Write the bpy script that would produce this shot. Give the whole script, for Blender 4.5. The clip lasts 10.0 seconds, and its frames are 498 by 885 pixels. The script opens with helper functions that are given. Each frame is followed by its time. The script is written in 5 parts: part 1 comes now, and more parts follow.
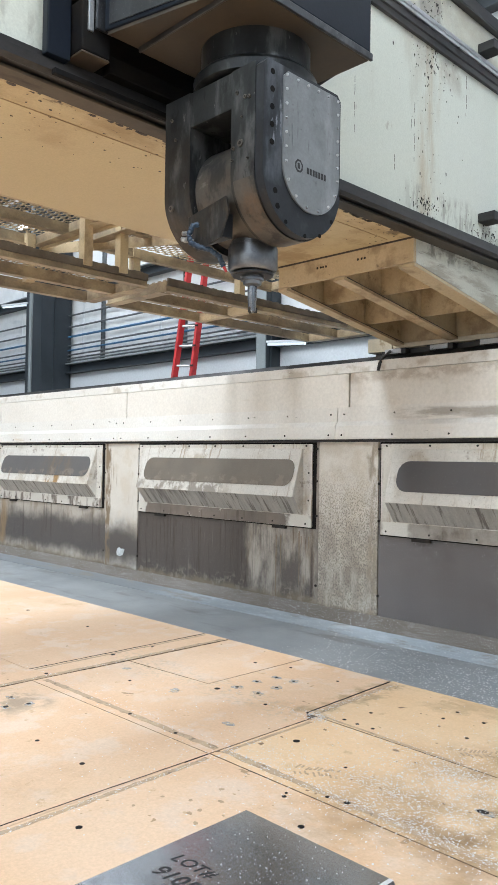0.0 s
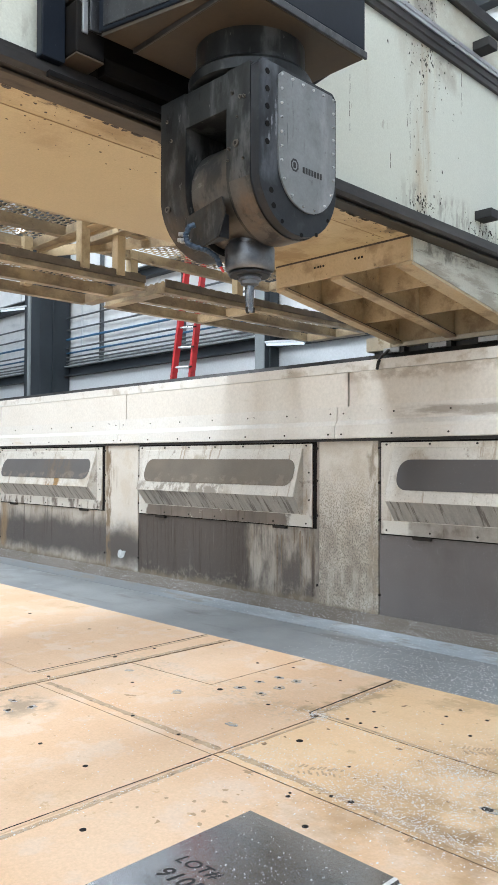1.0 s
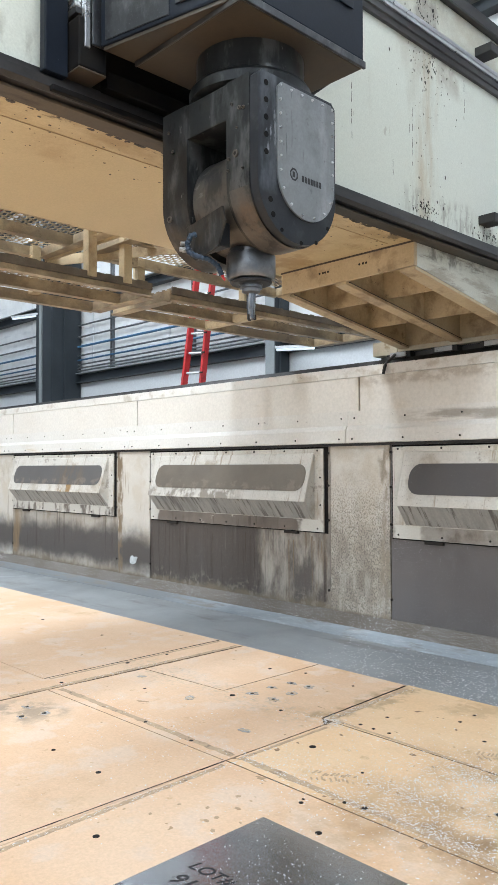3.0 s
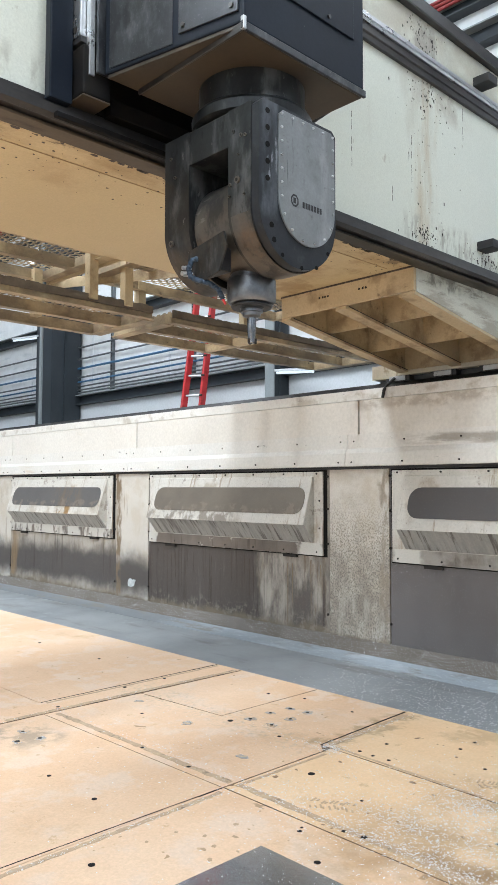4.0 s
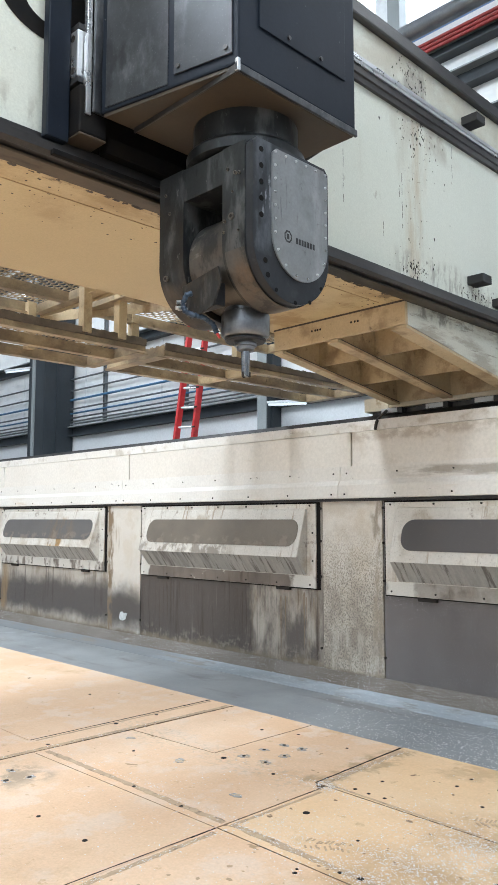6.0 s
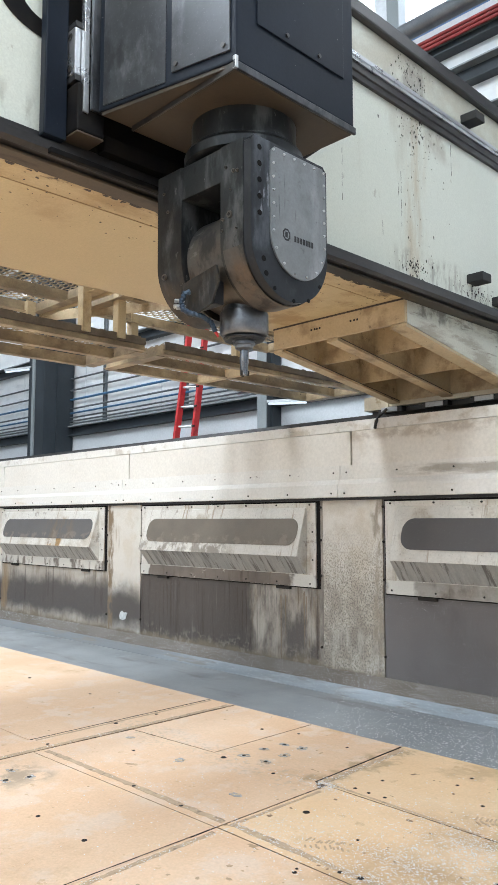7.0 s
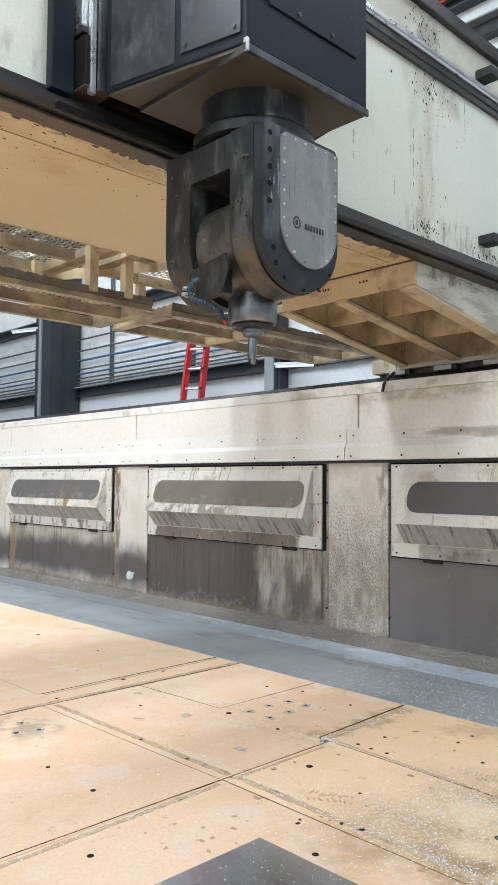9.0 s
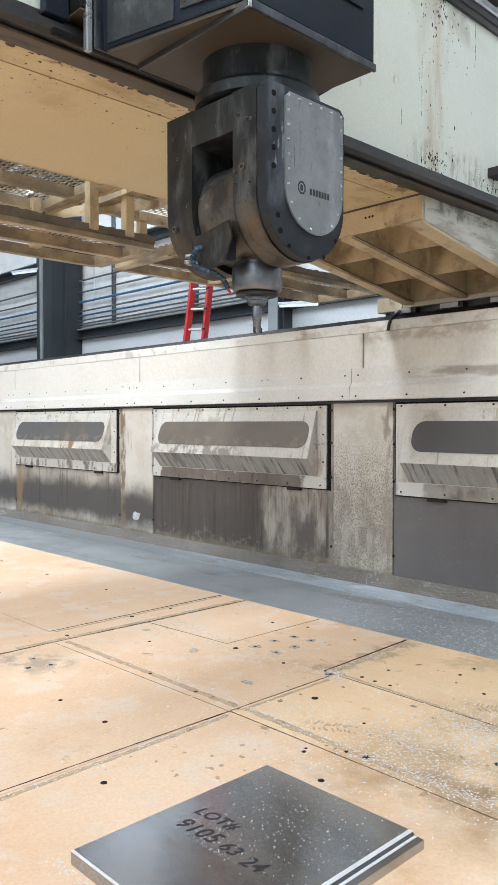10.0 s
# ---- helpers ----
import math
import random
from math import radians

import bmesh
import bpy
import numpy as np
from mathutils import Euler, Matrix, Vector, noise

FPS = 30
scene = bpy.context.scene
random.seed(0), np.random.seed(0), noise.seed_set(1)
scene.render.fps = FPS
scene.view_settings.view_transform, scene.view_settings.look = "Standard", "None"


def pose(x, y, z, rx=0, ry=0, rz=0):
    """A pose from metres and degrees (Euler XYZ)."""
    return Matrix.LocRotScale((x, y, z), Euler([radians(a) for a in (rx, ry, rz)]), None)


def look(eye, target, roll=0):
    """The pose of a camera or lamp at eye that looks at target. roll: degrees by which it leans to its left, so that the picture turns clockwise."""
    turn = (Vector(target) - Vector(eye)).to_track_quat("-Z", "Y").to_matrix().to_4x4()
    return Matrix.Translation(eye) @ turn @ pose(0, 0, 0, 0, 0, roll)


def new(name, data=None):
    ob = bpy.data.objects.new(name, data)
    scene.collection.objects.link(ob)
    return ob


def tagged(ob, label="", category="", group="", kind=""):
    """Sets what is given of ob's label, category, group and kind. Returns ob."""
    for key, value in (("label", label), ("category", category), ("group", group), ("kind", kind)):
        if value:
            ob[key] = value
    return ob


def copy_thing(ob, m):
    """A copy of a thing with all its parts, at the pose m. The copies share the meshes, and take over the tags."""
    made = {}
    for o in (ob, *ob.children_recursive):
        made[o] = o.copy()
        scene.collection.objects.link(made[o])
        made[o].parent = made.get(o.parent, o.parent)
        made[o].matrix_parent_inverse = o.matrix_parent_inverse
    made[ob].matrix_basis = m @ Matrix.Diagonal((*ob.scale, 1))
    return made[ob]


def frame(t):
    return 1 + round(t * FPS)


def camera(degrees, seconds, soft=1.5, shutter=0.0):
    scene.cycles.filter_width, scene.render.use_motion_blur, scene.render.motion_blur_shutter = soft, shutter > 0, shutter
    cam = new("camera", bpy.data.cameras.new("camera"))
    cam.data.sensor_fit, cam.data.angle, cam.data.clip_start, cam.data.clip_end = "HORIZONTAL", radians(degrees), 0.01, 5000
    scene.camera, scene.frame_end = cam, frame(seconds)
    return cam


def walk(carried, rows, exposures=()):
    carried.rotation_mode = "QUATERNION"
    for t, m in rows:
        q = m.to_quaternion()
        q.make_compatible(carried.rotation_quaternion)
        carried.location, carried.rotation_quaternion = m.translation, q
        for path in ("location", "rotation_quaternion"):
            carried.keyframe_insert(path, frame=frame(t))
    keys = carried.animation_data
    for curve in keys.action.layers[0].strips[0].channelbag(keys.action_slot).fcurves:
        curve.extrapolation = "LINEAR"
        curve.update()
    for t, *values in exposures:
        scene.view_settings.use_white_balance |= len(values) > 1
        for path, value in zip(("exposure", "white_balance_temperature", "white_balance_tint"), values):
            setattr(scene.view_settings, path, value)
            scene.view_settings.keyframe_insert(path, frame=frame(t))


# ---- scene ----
cam = camera(36.0, 10.0, soft=1.0)
PATH = [
    (0, (0.036, 0.001, 1.327), (-1.385, 1.409, 1.372), 0.9),
    (0.5, (0.044, 0.002, 1.33), (-1.376, 1.409, 1.377), 0.5),
    (1, (0.036, 0.004, 1.324), (-1.384, 1.411, 1.371), 0.2),
    (1.5, (0.044, 0.003, 1.329), (-1.381, 1.406, 1.372), -0.2),
    (2, (0.041, 0.011, 1.321), (-1.389, 1.409, 1.365), -0.2),
    (2.5, (0.041, 0.007, 1.324), (-1.396, 1.397, 1.37), -0.2),
    (4, (0.04, 0.001, 1.328), (-1.397, 1.387, 1.447), 0.1),
    (4.5, (0.04, -0.005, 1.333), (-1.39, 1.385, 1.486), 0.2),
    (5, (0.041, -0.003, 1.335), (-1.383, 1.389, 1.516), 0.1),
    (5.5, (0.036, -0.008, 1.336), (-1.382, 1.387, 1.535), 0.1),
    (7, (0.034, 0.005, 1.335), (-1.385, 1.401, 1.533), -0.1),
    (7.5, (0.03, -0.001, 1.334), (-1.392, 1.392, 1.526), 0.0),
    (8, (0.027, 0.0, 1.334), (-1.4, 1.39, 1.513), 0.1),
    (8.5, (0.027, 0.002, 1.33), (-1.403, 1.391, 1.483), 0.3),
    (9, (0.033, -0.002, 1.327), (-1.402, 1.387, 1.429), 0.4),
    (9.5, (0.027, -0.003, 1.329), (-1.411, 1.388, 1.354), 0.3),
    (10, (0.024, 0.0, 1.318), (-1.42, 1.384, 1.268), -0.0),
]
walk(cam, [(t, look(eye, target, roll)) for t, eye, target, roll in PATH])

# ---- world, daylight and hall lamps ----
world = bpy.data.worlds.new("sky")
scene.world = world
world.use_nodes = True
wn = world.node_tree.nodes
sky = wn.new("ShaderNodeTexSky")
sky.sky_type, sky.sun_disc = "NISHITA", False
sky.sun_elevation, sky.sun_rotation = radians(50), radians(160)
wn["Background"].inputs["Strength"].default_value = 0.15
world.node_tree.links.new(sky.outputs["Color"], wn["Background"].inputs["Color"])

def daylight(name, x, y, z, tx, ty, tz, w, h, watts, colour=(0.835, 0.92, 1.0)):
    lamp = new(name, bpy.data.lights.new(name, "AREA"))
    lamp.data.shape, lamp.data.size, lamp.data.size_y = "RECTANGLE", w, h
    lamp.data.energy, lamp.data.color = watts, colour
    lamp.matrix_world = look((x, y, z), (tx, ty, tz))
    return lamp


# area lamps added for unseen skylights and an assumed open door behind the camera
for sx, watts in ((-14.0, 800), (-5.0, 1900), (0.6, 1280), (6.0, 850)):
    daylight("assumed_skylight_lamp", sx, -2.9, 9.75, sx, -2.89, 0, 1.8, 9.4, watts)
daylight("added_aisle_lamp", -12.0, 6.3, 9.75, -12.0, 6.31, 0, 9.0, 1.4, 650)
daylight("added_door_fill", -4, -8.9, 3.2, -4, 0, 3.0, 13, 5.4, 260)
scene.view_settings.exposure = -0.2


# ---- materials ----
GANTRY_BASE = (-3.15, 3.0, 2.19)


def stain(c, x=None, y=None, z=None, wob=0.08, ws=3.0, wst=(1, 1, 1), noise=None, amount=1.0, own=False):
    """A stain or other patch of tone: colour; reach along x, y, z as (from, to, softness); how far and how finely its
    edge wanders; noise as (scale, stretch, low, high); own: in the thing's own space, or the place of its base.
    """
    return dict(c=c, reach=(x, y, z), wob=wob, ws=ws, wst=wst, noise=noise, amount=amount, own=own)


def stain_mask(n, l, lay, seed):
    if lay["own"]:
        pos = n.new("ShaderNodeTexCoord").outputs["Object"]
        if isinstance(lay["own"], tuple):
            add = n.new("ShaderNodeVectorMath")
            l.new(pos, add.inputs[0])
            add.inputs[1].default_value = lay["own"]
            pos = add.outputs["Vector"]
    else:
        pos = n.new("ShaderNodeNewGeometry").outputs["Position"]

    def noise_of(scale, stretch, detail, w):
        mp = n.new("ShaderNodeMapping")
        mp.inputs["Scale"].default_value = stretch
        mp.inputs["Location"].default_value = (w, w * 0.7, w * 1.3)
        l.new(pos, mp.inputs["Vector"])
        t = n.new("ShaderNodeTexNoise")
        t.inputs["Scale"].default_value, t.inputs["Detail"].default_value, t.inputs["Roughness"].default_value = scale, detail, 0.65
        l.new(mp.outputs["Vector"], t.inputs["Vector"])
        return t.outputs["Fac"]

    def math_of(op, a, b, c=0.0):
        m = n.new("ShaderNodeMath")
        m.operation = op
        for sock, val in zip(m.inputs, (a, b, c)):
            if isinstance(val, float):
                sock.default_value = val
            else:
                l.new(val, sock)
        return m.outputs["Value"]

    def step(v, lo, hi):
        r = n.new("ShaderNodeMapRange")
        r.interpolation_type = "SMOOTHSTEP"
        r.inputs["From Min"].default_value, r.inputs["From Max"].default_value = lo, hi
        l.new(v, r.inputs["Value"])
        return r.outputs["Result"]

    fac = float(lay["amount"])
    sep = n.new("ShaderNodeSeparateXYZ")
    l.new(pos, sep.inputs["Vector"])
    edge = noise_of(lay["ws"], lay["wst"], 6.0, seed)
    for axis, span in zip("XYZ", lay["reach"]):
        if span:
            lo, hi, soft = span
            v = math_of("MULTIPLY_ADD", edge, 4.0 * lay["wob"], sep.outputs[axis])
            mid = 2.0 * lay["wob"]
            fac = math_of("MULTIPLY", step(v, lo + mid - soft, lo + mid + soft), fac)
            fac = math_of("MULTIPLY", step(v, hi + mid + soft, hi + mid - soft), fac)
    if lay["noise"]:
        sc, st, lo, hi = lay["noise"]
        fac = math_of("MULTIPLY", step(noise_of(sc, st, 8.0, seed + 2.1), lo, hi), fac)
    return fac


def surface(name, c1, c2, scale=3.0, rough=0.6, metal=0.0, bump=0.1, fine=60.0, stretch=(1, 1, 1),
            spots=None, spot_scale=1.2, spot_level=0.55, spot_soft=0.12, spot_stretch=None,
            specks=None, speck_scale=40.0, speck_level=0.68, rough_var=0.15, vary=0.0, third=None, tide=None, third_stretch=None, third_scale=0, third_level=0.5, grit=None, spec=0.5, layers=()):
    m = bpy.data.materials.new(name)
    m.use_nodes = True
    n, l = m.node_tree.nodes, m.node_tree.links
    b = n["Principled BSDF"]
    co = n.new("ShaderNodeTexCoord")

    def noise_at(sc, st, detail=6.0, w=0.0):
        mp = n.new("ShaderNodeMapping")
        mp.inputs["Scale"].default_value = st
        mp.inputs["Location"].default_value = (w, w * 1.7, w * 0.6)
        l.new(co.outputs["Object"], mp.inputs["Vector"])
        t = n.new("ShaderNodeTexNoise")
        t.inputs["Scale"].default_value, t.inputs["Detail"].default_value = sc, detail
        t.inputs["Roughness"].default_value = 0.62
        l.new(mp.outputs["Vector"], t.inputs["Vector"])
        return t.outputs["Fac"]

    def ramp(fac, lo, hi):
        r = n.new("ShaderNodeMapRange")
        r.interpolation_type = "SMOOTHSTEP"
        r.inputs["From Min"].default_value, r.inputs["From Max"].default_value = lo, hi
        l.new(fac, r.inputs["Value"])
        return r.outputs["Result"]

    def mix(fac, a, c):
        x = n.new("ShaderNodeMix")
        x.data_type = "RGBA"
        l.new(fac, x.inputs["Factor"])
        for sock, val in ((x.inputs["A"], a), (x.inputs["B"], c)):
            if isinstance(val, tuple):
                sock.default_value = (*val, 1)
            else:
                l.new(val, sock)
        return x.outputs["Result"]

    big = noise_at(scale, stretch)
    col = mix(ramp(big, 0.3, 0.7), c1, c2)
    if third:
        col = mix(ramp(noise_at(third_scale or scale * 2.7, third_stretch or stretch, 8.0, 9.1), third_level, third_level + 0.14), col, third)
    if spots:
        col = mix(ramp(noise_at(spot_scale, spot_stretch or stretch, 8.0, 4.3), spot_level, spot_level + spot_soft), col, spots)
    if tide:  # splash line of dried coolant: height, uneven reach, colour
        sep = n.new("ShaderNodeSeparateXYZ")
        geo = n.new("ShaderNodeNewGeometry")
        l.new(geo.outputs["Position"], sep.inputs["Vector"])
        ma = n.new("ShaderNodeMath")
        ma.operation = "MULTIPLY_ADD"
        l.new(noise_at(3.2, (1.6, 1, 0.8), 9.0, 7.7), ma.inputs[0])
        ma.inputs[1].default_value = tide[1]
        l.new(sep.outputs["Z"], ma.inputs[2])
        lvl = tide[0] + tide[1] * 0.5
        col = mix(ramp(ma.outputs["Value"], lvl + 0.2, lvl - 0.2), col, tide[2])
    if specks:
        col = mix(ramp(noise_at(speck_scale, (1, 1, 1), 2.0, 2.2), speck_level, speck_level + 0.03), col, specks)
    if grit:  # crusty grains inside soft patches: patch level, grain colour
        patch = ramp(noise_at(2.4, (1, 1, 1), 5.0, 6.4), grit[0], grit[0] + 0.12)
        grain_n = ramp(noise_at(105.0, (1, 1, 1), 2.0, 3.4), 0.47, 0.56)
        both = n.new("ShaderNodeMath")
        both.operation = "MULTIPLY"
        l.new(patch, both.inputs[0])
        l.new(grain_n, both.inputs[1])
        col = mix(both.outputs["Value"], col, grit[1])
    for k, lay in enumerate(layers):  # stains and other patches of tone with a place of their own, newest on top
        col = mix(stain_mask(n, l, lay, 3.3 + 5.7 * k), col, lay["c"])
    small = noise_at(fine, (1, 1, 1), 3.0, 1.1)
    grain = n.new("ShaderNodeMix")
    grain.data_type, grain.blend_type = "RGBA", "MULTIPLY"
    grain.inputs["Factor"].default_value = 0.3
    l.new(col, grain.inputs["A"])
    l.new(small, grain.inputs["B"])
    out = grain.outputs["Result"]
    if vary:
        info = n.new("ShaderNodeObjectInfo")
        hsv = n.new("ShaderNodeHueSaturation")
        mr = n.new("ShaderNodeMapRange")
        mr.inputs["To Min"].default_value, mr.inputs["To Max"].default_value = 1 - vary, 1 + vary
        l.new(info.outputs["Random"], mr.inputs["Value"])
        l.new(mr.outputs["Result"], hsv.inputs["Value"])
        l.new(out, hsv.inputs["Color"])
        out = hsv.outputs["Color"]
    l.new(out, b.inputs["Base Color"])
    rr = n.new("ShaderNodeMapRange")
    rr.inputs["To Min"].default_value = max(0.05, rough - rough_var)
    rr.inputs["To Max"].default_value = min(1.0, rough + rough_var)
    l.new(big, rr.inputs["Value"])
    l.new(rr.outputs["Result"], b.inputs["Roughness"])
    b.inputs["Metallic"].default_value = metal
    b.inputs["Specular IOR Level"].default_value = spec
    if bump:
        bp = n.new("ShaderNodeBump")
        bp.inputs["Strength"].default_value, bp.inputs["Distance"].default_value = bump, 0.004
        l.new(small, bp.inputs["Height"])
        l.new(bp.outputs["Normal"], b.inputs["Normal"])
    return m


def glow(name, colour, strength):
    m = bpy.data.materials.new(name)
    m.use_nodes = True
    b = m.node_tree.nodes["Principled BSDF"]
    b.inputs["Base Color"].default_value = (*colour, 1)
    b.inputs["Emission Color"].default_value = (*colour, 1)
    b.inputs["Emission Strength"].default_value = strength
    return m


BURNT = (
    stain((0.4, 0.25, 0.12), x=(-1.95, 0.6, 0.25), y=(2.1, 3.35, 0.2), wob=0.18, ws=2.2, noise=(2.0, (1, 1, 1), 0.4, 0.66), amount=0.7),
    stain((0.24, 0.14, 0.065), x=(-1.62, -0.9, 0.14), y=(2.3, 3.1, 0.2), wob=0.12, ws=3, noise=(3.4, (1, 1, 1), 0.42, 0.64), amount=0.8),
    stain((0.4, 0.26, 0.13), x=(-2.72, 1, 0.06), y=(3.66, 3.95, 0.05), wob=0.07, ws=4, noise=(3, (1, 1, 1), 0.48, 0.66), amount=0.5),
    stain((0.42, 0.29, 0.16), x=(-2.7, -2.52, 0.03), y=(3.0, 3.9, 0.05), wob=0.05, ws=7, noise=(8, (1, 1, 1), 0.42, 0.6), amount=0.8),
    stain((0.34, 0.27, 0.2), x=(-4.05, -3.62, 0.08), y=(1.9, 2.2, 0.06), wob=0.06, ws=6, noise=(6, (1, 1, 1), 0.42, 0.58), amount=0.7),
    stain((0.55, 0.45, 0.34), x=(-4.4, -2.5, 0.2), y=(2.9, 3.2, 0.1), wob=0.1, ws=3, noise=(30, (1, 1, 1), 0.5, 0.6), amount=0.5),
    stain((0.5, 0.32, 0.16), noise=(7, (1, 1, 1), 0.64, 0.69), amount=0.5))
M_BOARD = surface("waxed_board", (0.75, 0.497, 0.312), (0.815, 0.597, 0.42), 1.1, 0.76, 0, 0.08, 90, spots=(0.57, 0.37, 0.2), spot_scale=1.5,
                  spot_level=0.59, spot_soft=0.22, specks=(0.45, 0.3, 0.18), speck_scale=11, speck_level=0.72, vary=0.04, third=(0.785, 0.6, 0.455), third_scale=4.0, layers=BURNT, spec=0.3)
M_BOARD_OIL = surface("oil_soaked_board", (0.8, 0.535, 0.305), (0.855, 0.64, 0.425), 1.2, 0.66, 0, 0.08, 90, spots=(0.62, 0.42, 0.23), spot_scale=1.7,
                      spot_level=0.57, spot_soft=0.2, specks=(0.25, 0.15, 0.08), speck_scale=13, speck_level=0.69, vary=0.04, layers=BURNT)
M_SEAM = surface("seam_dust", (0.56, 0.4, 0.265), (0.47, 0.335, 0.22), 7, 0.8, 0, 0.4, 120, spots=(0.5, 0.45, 0.39), spot_scale=6, spot_level=0.58, layers=(stain((0.6, 0.44, 0.28), noise=(10, (1, 1, 1), 0.5, 0.6)), stain((0.22, 0.16, 0.11), noise=(24, (1, 1, 1), 0.58, 0.64), amount=0.7)))
M_DRIP = surface("dried_brown_drip", (0.06, 0.044, 0.034), (0.1, 0.08, 0.066), 9, 0.6)
M_RUST = surface("rusty_run", (0.2, 0.15, 0.1), (0.27, 0.21, 0.15), 7, 0.6, spots=(0.12, 0.09, 0.07), spot_scale=10)
M_WELD = surface("painted_weld", (0.5, 0.36, 0.2), (0.4, 0.28, 0.15), 5, 0.5)
M_HOLE = surface("hole_black", (0.012, 0.01, 0.008), (0.03, 0.022, 0.016), 30, 0.8)
# near-black; on the saddle parts it carries the deep shade of the recess
M_PIT = surface("black_and_recess_shade", (0.006, 0.006, 0.007), (0.014, 0.012, 0.01), 9, 0.7, spec=0.12)
M_JOINT = surface("dusty_brown_joint", (0.16, 0.1, 0.055), (0.3, 0.2, 0.12), 9, 0.8, spots=(0.04, 0.028, 0.018), spot_scale=11, spot_level=0.52)
M_WEAR = surface("wear_grey", (0.3, 0.31, 0.325), (0.46, 0.42, 0.36), 16, 0.5, 0.15, 0.2, 150, specks=(0.68, 0.69, 0.7), speck_scale=90, speck_level=0.6, layers=(stain((0.6, 0.43, 0.27), noise=(26, (1, 1, 1), 0.5, 0.58)), stain((0.1, 0.1, 0.11), noise=(34, (1, 1, 1), 0.58, 0.63), amount=0.8)))
M_FLOOR = surface("painted_steel_floor", (0.33, 0.355, 0.365), (0.255, 0.272, 0.282), 1.1, 0.42, 0, 0.08, 80, spots=(0.38, 0.41, 0.43), spot_scale=2.2, spot_level=0.58, third=(0.2, 0.2, 0.195), third_scale=1.7, third_stretch=(0.5, 2, 1), third_level=0.55, specks=(0.14, 0.13, 0.12), speck_scale=20, speck_level=0.73)
M_HALLFLOOR = surface("concrete", (0.36, 0.35, 0.33), (0.3, 0.29, 0.28), 0.6, 0.7)
M_COVE = surface("chip_covered_cove", (0.2, 0.178, 0.155), (0.15, 0.126, 0.1), 2.6, 0.7, 0.05, 0.6, 120, stretch=(0.7, 2, 2),
                 spots=(0.38, 0.38, 0.37), spot_scale=2.2, spot_level=0.6, specks=(0.7, 0.71, 0.72), speck_scale=95, speck_level=0.63)
M_COVEBLUE = surface("pale_blue_cove_paint", (0.42, 0.48, 0.53), (0.34, 0.38, 0.41), 1.6, 0.5, 0.0, 0.2, 90, stretch=(0.6, 2, 2), layers=(
    stain((0.25, 0.268, 0.28), x=(-30, -5.9, 0.5), wob=0.3, ws=2),
    stain((0.27, 0.25, 0.22), noise=(2.4, (0.7, 3, 3), 0.53, 0.62), amount=0.8),
    stain((0.6, 0.66, 0.7), x=(-5.6, 4, 0.3), noise=(3.2, (1, 3, 3), 0.5, 0.7), amount=0.6)))
M_PANEL = surface("cream_steel_panel", (0.76, 0.715, 0.64), (0.8, 0.765, 0.7), 0.8, 0.42, 0, 0.03, 40, spots=(0.62, 0.55, 0.42), spot_scale=1.4,
                  spot_level=0.64, spot_soft=0.2, spot_stretch=(1, 1, 4), vary=0.02, layers=(
    stain((0.4, 0.33, 0.25), x=(-3.95, 4, 0.05), z=(1.98, 2.1, 0.03), wob=0.03, ws=5, noise=(5, (1, 1, 1.5), 0.42, 0.6), amount=0.6),
    # browner patches over the panels right of x -3.95
    stain((0.55, 0.47, 0.36), x=(-3.95, 4, 0.05), noise=(2.5, (1, 1, 0.7), 0.5, 0.7), amount=0.6)))
M_FLASH = surface("white_flashing", (0.8, 0.78, 0.735), (0.75, 0.72, 0.66), 0.9, 0.4, 0, 0.03, 40, spots=(0.66, 0.56, 0.42), spot_scale=1.5, spot_level=0.63,
                  spot_soft=0.15, spot_stretch=(0.5, 1, 5), layers=(
    # ragged brown band on the flashing, right of x -3.4
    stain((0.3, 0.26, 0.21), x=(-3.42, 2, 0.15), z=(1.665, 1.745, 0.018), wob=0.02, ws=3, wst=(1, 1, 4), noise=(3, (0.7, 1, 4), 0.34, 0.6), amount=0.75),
    stain((0.42, 0.35, 0.26), z=(2.06, 2.13, 0.02), noise=(4, (1, 1, 1), 0.48, 0.62), amount=0.6),
    stain((0.12, 0.1, 0.08), noise=(11, (0.5, 1, 2), 0.66, 0.71), amount=0.6)))
M_HOOD = surface("chipped_white_sheet", (0.72, 0.69, 0.63), (0.64, 0.61, 0.55), 3.0, 0.5, 0.1, 0.06, 60, layers=(
    stain((0.42, 0.35, 0.26), noise=(2.6, (1.2, 1, 1), 0.5, 0.68), amount=0.75),
    stain((0.3, 0.22, 0.14), noise=(2.4, (7, 1, 0.5), 0.57, 0.66), amount=0.7),
    stain((0.24, 0.2, 0.16), x=(-6.6, -5.3, 0.15), z=(0.98, 1.12, 0.03), wob=0.05, ws=6, noise=(5, (1.5, 1, 1), 0.44, 0.56), amount=0.85),
    stain((0.33, 0.2, 0.08), x=(-8.6, -8.25, 0.06), z=(0.95, 1.35, 0.08), wob=0.05, ws=6, noise=(8, (1.5, 1, 0.6), 0.42, 0.56)),
    stain((0.3, 0.26, 0.22), noise=(5.5, (1, 1, 1), 0.6, 0.66), amount=0.7),
    stain((0.24, 0.2, 0.17), noise=(60, (1, 1, 1), 0.6, 0.66), amount=0.5)))
